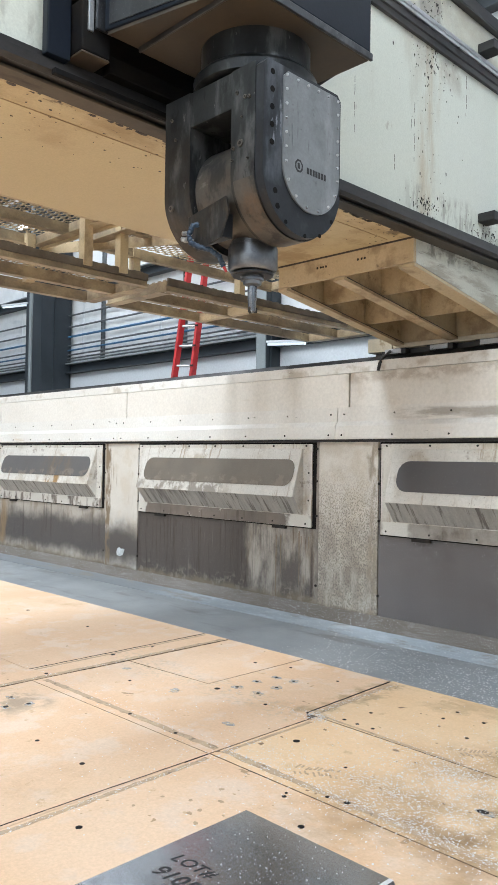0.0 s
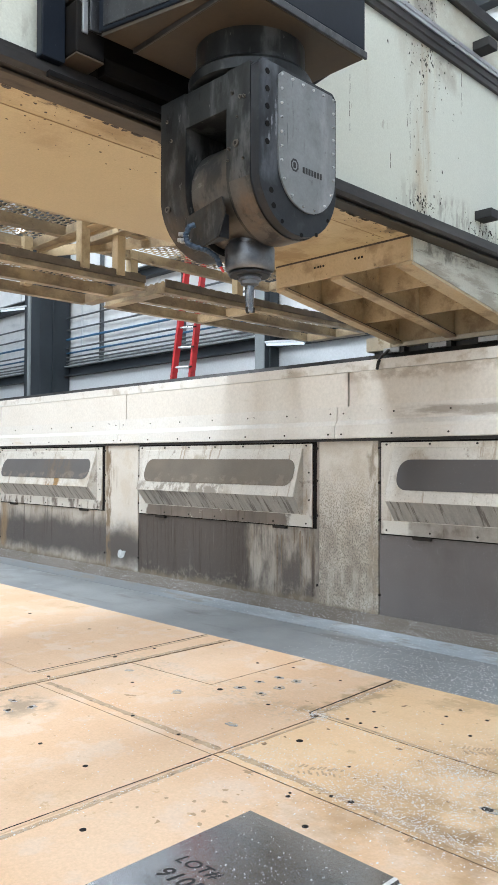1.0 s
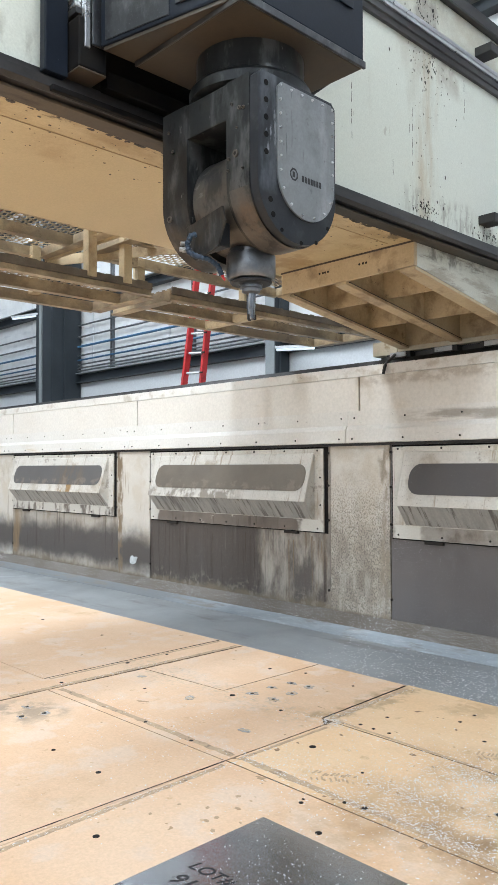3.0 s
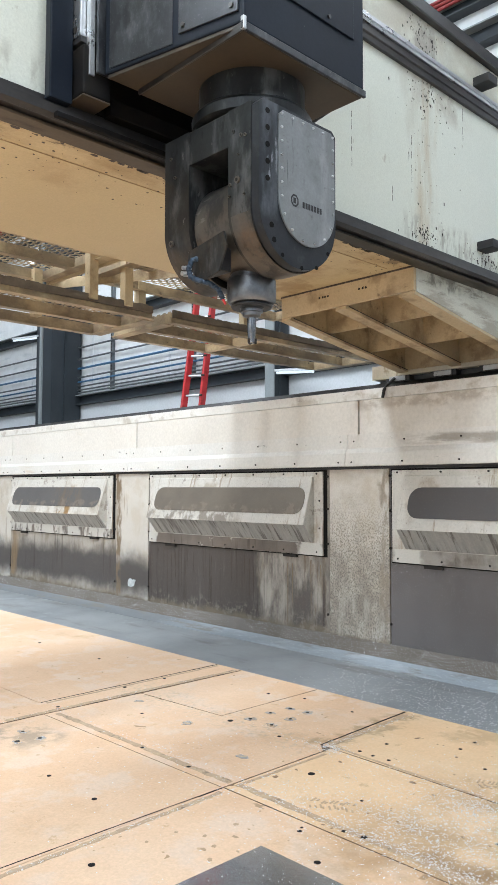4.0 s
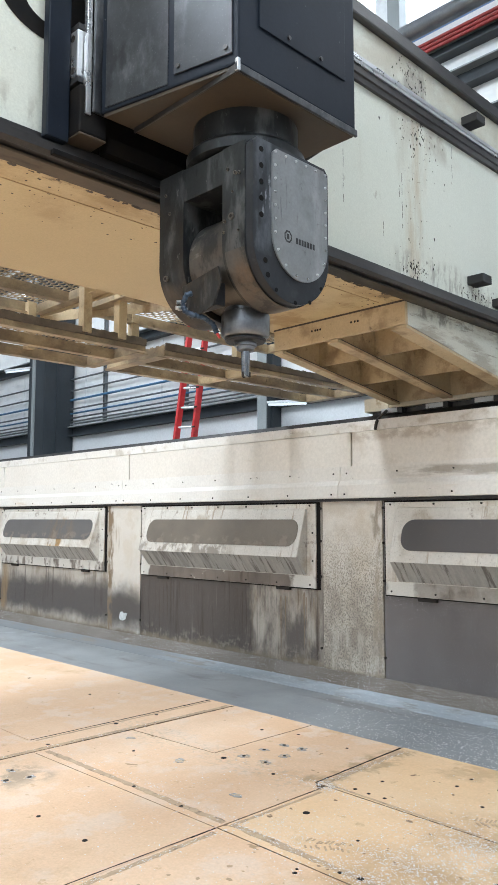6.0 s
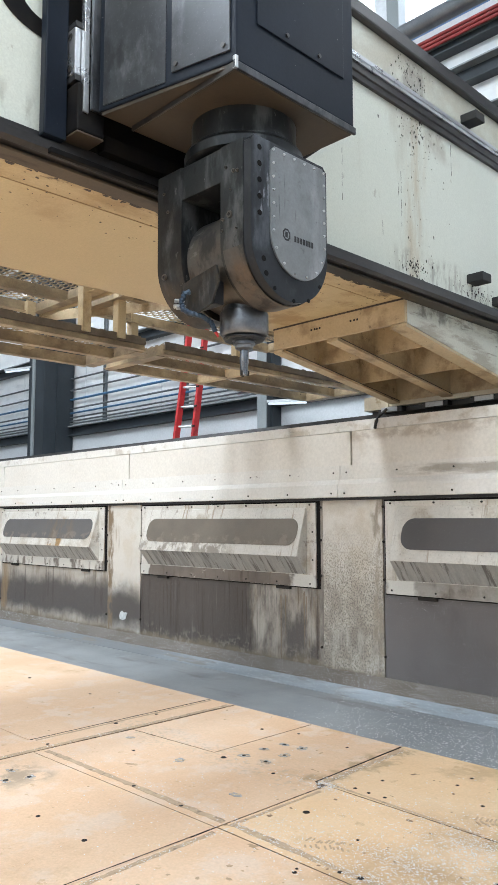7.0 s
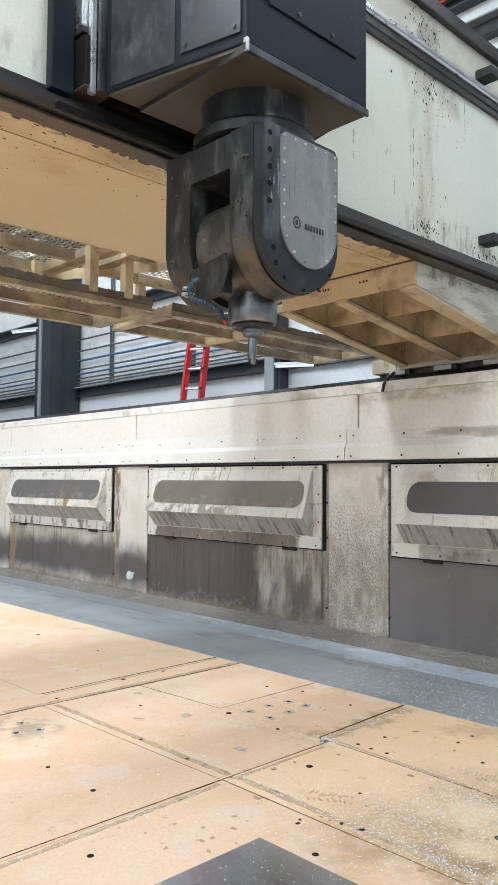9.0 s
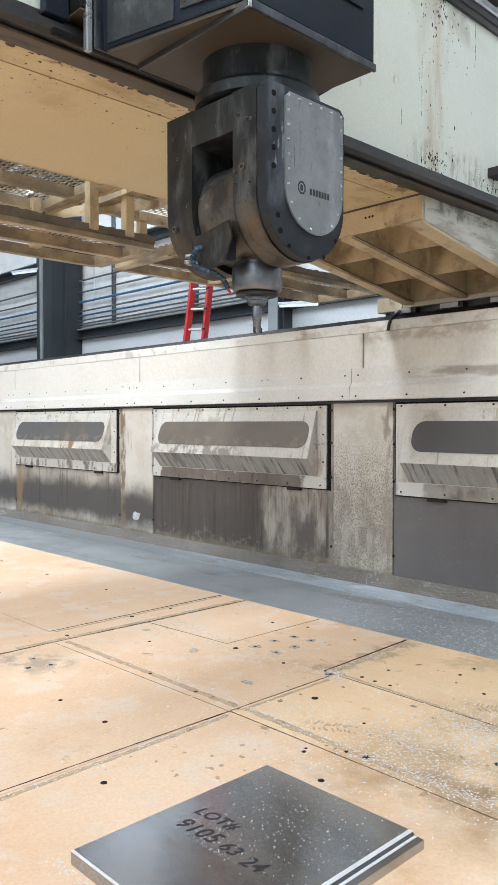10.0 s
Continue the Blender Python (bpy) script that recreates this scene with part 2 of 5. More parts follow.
M_HOODLOW = surface("streaked_bare_sheet", (0.56, 0.53, 0.48), (0.44, 0.42, 0.38), 5.0, 0.45, 0.25, 0.06, 60, stretch=(4, 0.7, 0.7), layers=(
    stain((0.15, 0.125, 0.105), noise=(5, (5, 0.5, 0.5), 0.53, 0.63), amount=0.8),
    stain((0.13, 0.11, 0.1), x=(-6.7, -5.6, 0.25), wob=0.1, noise=(3, (2.5, 0.6, 0.6), 0.4, 0.65), amount=0.6)))
M_SCREEN = surface("dull_grey_screen", (0.2, 0.168, 0.13), (0.165, 0.14, 0.112), 2.5, 0.5, 0.1, 0.05, 100, layers=(
    stain((0.135, 0.128, 0.123), x=(-12, -7.3, 0.1), wob=0.05),
    stain((0.2, 0.15, 0.1), x=(-8.7, -8.1, 0.1), z=(1.0, 1.4, 0.1), wob=0.08, ws=5, noise=(6, (1.6, 1, 0.5), 0.42, 0.6), amount=0.6),
    stain((0.3, 0.25, 0.19), z=(1.08, 1.17, 0.015), wob=0.06, ws=4, noise=(7, (1, 1, 1), 0.5, 0.58), amount=0.5),
    # screen darker right of x -3.6
    stain((0.11, 0.102, 0.102), x=(-3.6, 3, 0.05), wob=0.02),
    stain((0.36, 0.36, 0.37), x=(-3.6, 3, 0.05), noise=(120, (1, 1, 1), 0.66, 0.69))))
M_GRIME = surface("grimed_wall_plate", (0.38, 0.34, 0.285), (0.48, 0.435, 0.375), 1.6, 0.55, 0.05, 0.12, 120, stretch=(2.0, 1, 0.5), third=(0.3, 0.25, 0.19), third_scale=5, layers=(
    stain((0.095, 0.083, 0.077), x=(-30, -7.3, 0.1), z=(0.16, 0.6, 0.09), wob=0.09, ws=2.4),
    stain((0.3, 0.2, 0.1), x=(-10.2, -9.85, 0.12), wob=0.1, ws=3, noise=(4, (2, 1, 0.5), 0.35, 0.6), amount=0.8),
    stain((0.09, 0.075, 0.066), x=(-6.9, -5.12, 0.07), wob=0.12, ws=3.0, wst=(1, 1, 0.5)),
    stain((0.13, 0.11, 0.097), x=(-5.2, -4.2, 0.1), noise=(2.2, (1.4, 1, 0.45), 0.44, 0.6)),
    stain((0.13, 0.09, 0.06), x=(-4.75, -4.25, 0.1), noise=(3.2, (4, 1, 0.25), 0.5, 0.62)),
    stain((0.045, 0.03, 0.024), x=(-7, -4, 0.1), z=(0.1, 0.78, 0.08), noise=(2.6, (7, 1, 0.22), 0.52, 0.64), amount=0.8),
    stain((0.05, 0.036, 0.028), x=(-30, -7.2, 0.1), z=(0.3, 0.85, 0.1), noise=(2.4, (5, 1, 0.25), 0.57, 0.66), amount=0.7),
    stain((0.15, 0.13, 0.12), x=(-6.7, -5.2, 0.1), noise=(3.0, (5, 1, 0.3), 0.58, 0.68), amount=0.7),
    stain((0.2, 0.16, 0.115), z=(-0.1, 0.13, 0.04), wob=0.05, ws=5),
    stain((0.4, 0.36, 0.3), z=(0.0, 0.2, 0.05), wob=0.06, ws=2.5, noise=(17, (1, 1, 1), 0.5, 0.62), amount=0.4),
    stain((0.3, 0.27, 0.23), noise=(110, (1, 1, 0.7), 0.52, 0.66), amount=0.25)))
M_LIP = surface("grimy_lower_lip", (0.24, 0.2, 0.165), (0.16, 0.135, 0.115), 3.2, 0.5, 0.05, 0.1, 90, third=(0.11, 0.085, 0.066), third_stretch=(5, 1, 0.5), third_scale=3, third_level=0.54, layers=(
    stain((0.62, 0.59, 0.53), x=(-30, -7.3, 0.05), noise=(4, (1.5, 1, 0.6), 0.4, 0.5)),
    stain((0.66, 0.64, 0.58), x=(-6.85, -6.66, 0.02), wob=0.05, ws=7),
    stain((0.66, 0.64, 0.58), x=(-4.6, -4.3, 0.04), wob=0.1, ws=7),
    stain((0.4, 0.37, 0.33), x=(-3.6, 4, 0.05), wob=0.05, noise=(5, (1, 1, 1), 0.3, 0.6)),
    stain((0.66, 0.64, 0.58), x=(-3.57, -3.3, 0.03), wob=0.06, ws=6),
    stain((0.6, 0.57, 0.5), noise=(9, (1, 1, 1), 0.62, 0.66))))
M_SPOT = surface("faint_oil_spot", (0.5, 0.34, 0.2), (0.42, 0.28, 0.16), 20, 0.5)
M_PLATE_DARK = surface("dark_wall_plate", (0.125, 0.112, 0.109), (0.17, 0.155, 0.15), 1.5, 0.5, 0.05, 0.1, 120, specks=(0.4, 0.4, 0.41), speck_scale=130, speck_level=0.635, grit=(0.5, (0.17, 0.156, 0.152)))
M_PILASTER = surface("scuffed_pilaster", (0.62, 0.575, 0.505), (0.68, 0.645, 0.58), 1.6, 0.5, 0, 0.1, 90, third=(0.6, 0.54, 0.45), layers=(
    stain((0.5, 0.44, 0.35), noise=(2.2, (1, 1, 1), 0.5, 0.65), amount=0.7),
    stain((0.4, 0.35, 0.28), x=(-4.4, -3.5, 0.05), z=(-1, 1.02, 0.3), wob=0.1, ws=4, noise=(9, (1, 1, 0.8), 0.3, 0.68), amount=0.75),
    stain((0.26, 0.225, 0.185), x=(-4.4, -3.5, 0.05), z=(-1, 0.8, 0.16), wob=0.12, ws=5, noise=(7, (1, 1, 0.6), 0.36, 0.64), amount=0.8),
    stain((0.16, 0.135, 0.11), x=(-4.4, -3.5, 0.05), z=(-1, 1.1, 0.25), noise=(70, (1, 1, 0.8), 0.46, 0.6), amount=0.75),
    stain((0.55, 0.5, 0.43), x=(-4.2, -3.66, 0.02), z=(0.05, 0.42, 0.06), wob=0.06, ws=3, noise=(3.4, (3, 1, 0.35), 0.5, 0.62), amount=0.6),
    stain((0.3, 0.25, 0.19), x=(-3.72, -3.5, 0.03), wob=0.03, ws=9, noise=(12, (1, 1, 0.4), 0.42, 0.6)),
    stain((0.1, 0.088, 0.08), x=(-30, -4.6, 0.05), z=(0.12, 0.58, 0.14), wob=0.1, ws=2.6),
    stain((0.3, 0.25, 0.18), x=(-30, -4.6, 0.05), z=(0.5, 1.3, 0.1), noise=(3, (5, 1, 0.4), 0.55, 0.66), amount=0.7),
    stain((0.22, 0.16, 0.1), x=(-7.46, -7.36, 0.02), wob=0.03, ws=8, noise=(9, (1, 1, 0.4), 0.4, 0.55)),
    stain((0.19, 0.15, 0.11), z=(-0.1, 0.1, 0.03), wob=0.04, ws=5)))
M_BLACK = surface("black_rubber_and_gap_shade", (0.018, 0.018, 0.02), (0.03, 0.029, 0.028), 8, 0.6)
M_CHEEK = surface("scuffed_pale_paint", (0.6, 0.6, 0.51), (0.68, 0.68, 0.59), 2.0, 0.5, 0, 0.04, 80, layers=(
    stain((0.38, 0.34, 0.27), noise=(3, (1, 0.5, 2.4), 0.5, 0.62), amount=0.8, own=GANTRY_BASE),
    stain((0.22, 0.19, 0.15), noise=(6, (1, 0.35, 3), 0.57, 0.64), amount=0.7, own=GANTRY_BASE),
    # darker along the top edge of the cheek
    stain((0.1, 0.085, 0.065), z=(2.62, 2.75, 0.03), wob=0.03, ws=6, noise=(5, (1, 1, 1), 0.44, 0.58), amount=0.75, own=GANTRY_BASE)))
M_TAN = surface("tan_primed_steel", (0.55, 0.425, 0.255), (0.62, 0.5, 0.325), 2.4, 0.55, 0, 0.05, 60, layers=(
    stain((0.3, 0.21, 0.125), noise=(3.6, (1, 1, 1), 0.5, 0.66), amount=0.8, own=True),
    stain((0.16, 0.11, 0.07), noise=(7, (1, 1, 1), 0.6, 0.68), amount=0.7, own=True),
    stain((0.09, 0.06, 0.04), noise=(30, (1, 1, 1), 0.66, 0.7), amount=0.8, own=True),
    # darker brown over the depth of each walkway deck
    stain((0.19, 0.14, 0.095), z=(-0.15, 0.03, 0.02), wob=0.02, noise=(3, (1, 0.6, 1), 0.36, 0.6), amount=0.75, own=True)))
M_BEAM = surface("pale_green_paint", (0.67, 0.695, 0.6), (0.71, 0.73, 0.645), 0.5, 0.42, 0, 0.02, 120, layers=(
    stain((0.5, 0.47, 0.38), y=(3.3, 6, 0.6), noise=(1.6, (1, 1.6, 0.5), 0.54, 0.72), amount=0.6, own=GANTRY_BASE),
    stain((0.5, 0.4, 0.26), y=(3.93, 4.12, 0.06), z=(2.8, 3.95, 0.05), wob=0.05, ws=5, wst=(1, 1, 0.3), noise=(3.2, (1, 3, 0.4), 0.4, 0.62), amount=0.75, own=GANTRY_BASE),
    stain((0.4, 0.36, 0.29), y=(3.9, 4.5, 0.15), z=(3.72, 3.98, 0.06), wob=0.06, ws=5, noise=(4, (1, 1, 0.8), 0.42, 0.6), amount=0.7, own=GANTRY_BASE),
    # tan band between the upper rail and the top flange
    stain((0.46, 0.41, 0.31), z=(4.05, 4.4, 0.02), wob=0.01, noise=(1.5, (1, 1, 1.6), 0.32, 0.6), amount=0.75, own=GANTRY_BASE),
    stain((0.28, 0.25, 0.21), y=(3.85, 4.3, 0.12), z=(3.98, 4.3, 0.06), wob=0.1, ws=4, noise=(4, (1, 1, 0.6), 0.42, 0.58), amount=0.8, own=GANTRY_BASE),
    stain((0.32, 0.3, 0.25), y=(3.8, 5.4, 0.12), z=(2.79, 2.98, 0.05), wob=0.05, ws=6, noise=(7, (1, 2, 0.6), 0.48, 0.6), amount=0.7, own=GANTRY_BASE),
    stain((0.4, 0.39, 0.33), y=(0, 1.6, 0.1), z=(2.79, 2.95, 0.05), wob=0.05, ws=6, noise=(6, (1, 2, 0.8), 0.45, 0.6), amount=0.6, own=GANTRY_BASE),
    stain((0.42, 0.39, 0.31), noise=(9, (1, 1.4, 0.7), 0.66, 0.7), amount=0.6, own=GANTRY_BASE)))
# tan for the beam's underside, where its faces are pale green
M_UNDER = surface("tan_underside_oiled", (0.60, 0.48, 0.275), (0.66, 0.54, 0.32), 0.8, 0.5, 0, 0.02, 120, layers=(
    stain((0.47, 0.33, 0.17), noise=(1.6, (1, 1, 1), 0.52, 0.7), amount=0.7, own=GANTRY_BASE),
    stain((0.42, 0.29, 0.14), x=(-2.74, -2.4, 0.03), wob=0.03, ws=4, noise=(3, (1.5, 0.7, 1), 0.36, 0.6), amount=0.8, own=GANTRY_BASE),
    stain((0.36, 0.22, 0.1), y=(3.2, 4.0, 0.2), wob=0.1, noise=(3, (1, 1, 1), 0.48, 0.62), amount=0.7, own=GANTRY_BASE),
    stain((0.16, 0.11, 0.065), x=(-2.68, -2.4, 0.02), wob=0.04, ws=7, noise=(9, (1.5, 0.8, 1), 0.52, 0.6), amount=0.8, own=GANTRY_BASE)))
M_YELLOW = surface("dirty_cream_steel", (0.62, 0.54, 0.4), (0.7, 0.64, 0.52), 2.0, 0.5, 0, 0.05, 60, spots=(0.36, 0.27, 0.16), spot_scale=4.0, spot_level=0.62,
                   spot_soft=0.1, specks=(0.12, 0.08, 0.05), speck_scale=30, speck_level=0.72)
M_BARE = surface("oily_dark_rail", (0.045, 0.043, 0.044), (0.1, 0.095, 0.092), 4, 0.35, 0.6, 0.05, 60, stretch=(1, 0.3, 1))
M_SILVER = surface("ground_steel", (0.55, 0.56, 0.57), (0.68, 0.69, 0.7), 5, 0.3, 0.85, 0.02, 80, spots=(0.24, 0.22, 0.2), spot_scale=7, spot_level=0.64)
M_SOOT = surface("oil_browned_plate", (0.04, 0.031, 0.022), (0.075, 0.055, 0.036), 2.5, 0.5, 0, 0.05, 60, spots=(0.025, 0.02, 0.018), spot_scale=3, spot_level=0.52, spot_soft=0.25)
M_BROWNRAIL = surface("browned_rail_seat", (0.06, 0.047, 0.034), (0.12, 0.092, 0.064), 3, 0.5, 0.3, 0.1, 60, stretch=(1, 0.3, 1), spots=(0.03, 0.025, 0.02), spot_scale=4, spot_level=0.5)
M_EDGE = surface("worn_grating_edge", (0.11, 0.085, 0.065), (0.2, 0.16, 0.12), 8, 0.7, 0.2, 0.3, 90)
M_RAM = surface("blue_black_paint", (0.0075, 0.011, 0.018), (0.014, 0.0195, 0.03), 1.6, 0.42, 0.0, 0.05, 70, spots=(0.04, 0.045, 0.052), spot_scale=2.4,
                spot_level=0.58, spot_soft=0.2, spot_stretch=(1, 1, 0.5), specks=(0.16, 0.16, 0.16), speck_scale=45, speck_level=0.74, spec=0.15)
M_RAMPANEL = surface("smeared_panel_with_sheen", (0.03, 0.033, 0.038), (0.06, 0.064, 0.071), 2.4, 0.36, 0.4, 0.05, 90, layers=(
    # pale smear; the panel's metallic sheen is painted into it too
    stain((0.2, 0.21, 0.22), noise=(2.7, (1, 1, 0.5), 0.52, 0.7), amount=0.8, own=True),
    stain((0.013, 0.014, 0.017), noise=(3.4, (1, 1, 0.5), 0.52, 0.62), amount=0.8, own=True),
    stain((0.2, 0.2, 0.21), noise=(130, (1, 1, 1), 0.6, 0.68), amount=0.3, own=True)), spec=0.4)
M_FORK = surface("worn_gunmetal", (0.018, 0.0205, 0.0225), (0.038, 0.041, 0.042), 5.0, 0.42, 0.45, 0.1, 90, spots=(0.014, 0.016, 0.018), spot_scale=7,
                 spot_level=0.52, spot_soft=0.14, spot_stretch=(1, 1, 0.45), third=(0.1, 0.105, 0.106), third_scale=6, third_stretch=(1.6, 1.6, 0.5), third_level=0.5, rough_var=0.25, layers=(
    stain((0.2, 0.2, 0.195), noise=(30, (1, 1, 0.5), 0.64, 0.69), amount=0.7, own=True),
    stain((0.012, 0.012, 0.013), noise=(13, (1, 1, 0.4), 0.6, 0.66), amount=0.7, own=True),
    stain((0.1, 0.075, 0.052), z=(0.2, 0.4, 0.08), wob=0.05, ws=5, noise=(5, (1, 1, 0.6), 0.42, 0.6), amount=0.6, own=True)))
M_RIM = surface("blue_black_casting", (0.012, 0.0145, 0.019), (0.03, 0.033, 0.039), 5, 0.45, 0.3, 0.1, 90, third=(0.034, 0.037, 0.042), third_scale=14, third_level=0.56, layers=(
    stain((0.13, 0.145, 0.165), x=(0.2, 0.4, 0.01), y=(-0.2, -0.125, 0.01), z=(0.4, 0.82, 0.03), wob=0.012, ws=9, noise=(7, (1, 1, 0.35), 0.36, 0.6), amount=0.85, own=True),
    stain((0.3, 0.32, 0.35), x=(0.2, 0.4, 0.01), y=(-0.19, -0.125, 0.01), z=(0.4, 0.82, 0.03), wob=0.012, noise=(22, (1, 1, 0.3), 0.56, 0.63), amount=0.8, own=True)))
M_COVER = surface("grey_cover_plate", (0.2, 0.212, 0.22), (0.26, 0.275, 0.285), 5, 0.4, 0.35, 0.05, 100, layers=(
    stain((0.14, 0.147, 0.152), noise=(5, (1, 1, 0.8), 0.5, 0.68), amount=0.7, own=True),
    stain((0.33, 0.345, 0.36), noise=(4, (1, 1.6, 0.4), 0.54, 0.7), amount=0.7, own=True),
    stain((0.07, 0.072, 0.075), y=(-0.1, 0.15, 0.02), z=(0.55, 0.78, 0.06), noise=(6, (1, 4, 0.35), 0.6, 0.66), amount=0.8, own=True),
    stain((0.1, 0.1, 0.1), noise=(28, (1, 1, 1), 0.62, 0.7), amount=0.5, own=True)))
M_DRUM = surface("worn_brown_steel", (0.1, 0.088, 0.073), (0.15, 0.135, 0.117), 4.5, 0.42, 0.55, 0.06, 80, layers=(
    stain((0.035, 0.035, 0.037), noise=(9, (1, 1, 0.4), 0.5, 0.6), amount=0.8, own=True),
    stain((0.25, 0.24, 0.22), noise=(24, (0.4, 1, 1), 0.63, 0.69), amount=0.6, own=True),
    stain((0.16, 0.1, 0.06), z=(0.18, 0.36, 0.06), wob=0.05, noise=(5, (1, 1, 1), 0.44, 0.62), amount=0.7, own=True)))
M_STEEL = surface("spindle_steel", (0.15, 0.16, 0.175), (0.3, 0.31, 0.33), 8, 0.36, 0.9, 0.04, 90, spots=(0.09, 0.09, 0.1), spot_scale=12, spot_level=0.58)
M_CUTTER = surface("tool_steel", (0.2, 0.21, 0.23), (0.3, 0.31, 0.33), 12, 0.25, 1.0, 0.02, 90)
M_HOSE = surface("blue_hose", (0.012, 0.03, 0.06), (0.03, 0.06, 0.1), 20, 0.6)
M_RED = surface("red_fibreglass", (0.55, 0.03, 0.035), (0.62, 0.045, 0.045), 4, 0.45, 0, 0.04, 60, spots=(0.38, 0.02, 0.025), spot_scale=5)
M_REDPIPE = surface("dull_red_pipe", (0.26, 0.03, 0.03), (0.33, 0.04, 0.04), 4, 0.5)
M_COLUMN = surface("slate_column_paint", (0.026, 0.033, 0.04), (0.042, 0.051, 0.06), 1.2, 0.5, 0, 0.03, 40, spec=0.35)
M_COLUMN2 = surface("grey_flange", (0.24, 0.27, 0.28), (0.3, 0.33, 0.34), 2, 0.5)
M_INSUL = surface("white_insulation_sheet", (0.76, 0.79, 0.81), (0.84, 0.86, 0.87), 1.4, 0.32, 0, 0.35, 6, stretch=(0.35, 1, 2.4), spots=(0.64, 0.68, 0.71), spot_scale=2.2)
M_LINER = surface("white_liner_panel", (0.78, 0.81, 0.84), (0.72, 0.75, 0.78), 0.8, 0.4, 0, 0.03, 30)
M_PIPE = surface("galvanised_conduit", (0.14, 0.155, 0.17), (0.22, 0.235, 0.245), 3, 0.4, 0.6)
M_BLUE = surface("blue_pipe", (0.03, 0.12, 0.24), (0.05, 0.15, 0.28), 3, 0.4)
M_ALU = surface("milled_aluminium_plate", (0.46, 0.475, 0.5), (0.56, 0.575, 0.6), 1.5, 0.15, 0.95, 0.03, 140, stretch=(1, 6, 1), spots=(0.5, 0.51, 0.52), spot_scale=2.0, rough_var=0.06)
# pale and barely metallic: the glint of the cut edges is in the colour
M_ALUBRIGHT = surface("cut_edge_pale_glint", (0.8, 0.81, 0.82), (0.88, 0.88, 0.89), 6, 0.4, 0.25, 0.02, 100)
M_INK = surface("marker_ink", (0.015, 0.015, 0.018), (0.03, 0.03, 0.034), 40, 0.6, bump=0)
M_PRINT = surface("faint_grey_print", (0.25, 0.25, 0.26), (0.42, 0.42, 0.43), 40, 0.4, 0.5, bump=0)
M_CHIP = surface("aluminium_swarf", (0.74, 0.75, 0.77), (0.88, 0.88, 0.89), 40, 0.35, 0.3, 0)
M_ROOF = surface("roof_sheet", (0.6, 0.63, 0.66), (0.52, 0.55, 0.58), 0.6, 0.5)
M_TUBE = glow("lamp_tube", (0.8, 0.92, 1.0), 0.8)
M_GLAZE = glow("bright_overcast_glazing", (0.84, 0.91, 1.0), 4.8)
M_STICK = surface("pale_sticker", (0.66, 0.7, 0.7), (0.5, 0.53, 0.53), 18, 0.5)


# ---- mesh helpers ----
def thing(name, base, label, category, group="", kind=""):
    ob = new(name)
    ob.location = base
    return tagged(ob, label, category, group, kind)


def root_of(ob):
    p = Vector((0, 0, 0))
    while ob:
        p += ob.location
        ob = ob.parent
    return p


def part(name, bm, material, parent=None, label="", smooth=False):
    me = bpy.data.meshes.new(name)
    bmesh.ops.recalc_face_normals(bm, faces=bm.faces)
    if parent:
        bmesh.ops.translate(bm, vec=-root_of(parent), verts=bm.verts)
    if smooth:
        for f in bm.faces:
            f.smooth = True
        for e in bm.edges:
            if len(e.link_faces) == 2 and e.calc_face_angle(0) > 0.6:
                e.smooth = False
    bm.to_mesh(me)
    bm.free()
    me.materials.append(material)
    ob = new(name, me)
    ob.parent = parent
    return tagged(ob, label)


def solo(name, bm, material, label, category, group="", kind="", smooth=False):
    return tagged(part(name, bm, material, None, "", smooth), label, category, group, kind)


def box(x0, x1, y0, y1, z0, z1, b=0.0, bm=None):
    bm = bm or bmesh.new()
    vs = bmesh.ops.create_cube(bm, size=1.0)["verts"]
    for v in vs:
        v.co = Vector(((x0, x1)[v.co.x > 0], (y0, y1)[v.co.y > 0], (z0, z1)[v.co.z > 0]))
    if b:
        es = list({e for v in vs for e in v.link_edges})
        bmesh.ops.bevel(bm, geom=es, offset=b, segments=2, affect="EDGES", profile=0.6)
    return bm


def prism(pts, axis, a0, a1, bm=None, b=0.0):
    """A polygon drawn in the plane across the axis, carried from a0 to a1."""
    bm = bm or bmesh.new()
    put = {"x": lambda p, a: (a, p[0], p[1]), "y": lambda p, a: (p[0], a, p[1]), "z": lambda p, a: (p[0], p[1], a)}[axis]
    lo = [bm.verts.new(put(p, a0)) for p in pts]
    hi = [bm.verts.new(put(p, a1)) for p in pts]
    n = len(pts)
    bm.faces.new(lo)
    bm.faces.new(hi)
    for i in range(n):
        bm.faces.new((lo[i], lo[(i + 1) % n], hi[(i + 1) % n], hi[i]))
    if b:
        es = list({e for v in lo + hi for e in v.link_edges})
        bmesh.ops.bevel(bm, geom=es, offset=b, segments=2, affect="EDGES", profile=0.6)
    return bm


def rod(p0, p1, r, r2=None, seg=16, bm=None):
    bm = bm or bmesh.new()
    p0, p1 = Vector(p0), Vector(p1)
    d = p1 - p0
    m = Matrix.Translation((p0 + p1) / 2) @ d.to_track_quat("Z", "Y").to_matrix().to_4x4()
    bmesh.ops.create_cone(bm, cap_ends=True, segments=seg, radius1=r, radius2=r if r2 is None else r2, depth=d.length, matrix=m)
    return bm


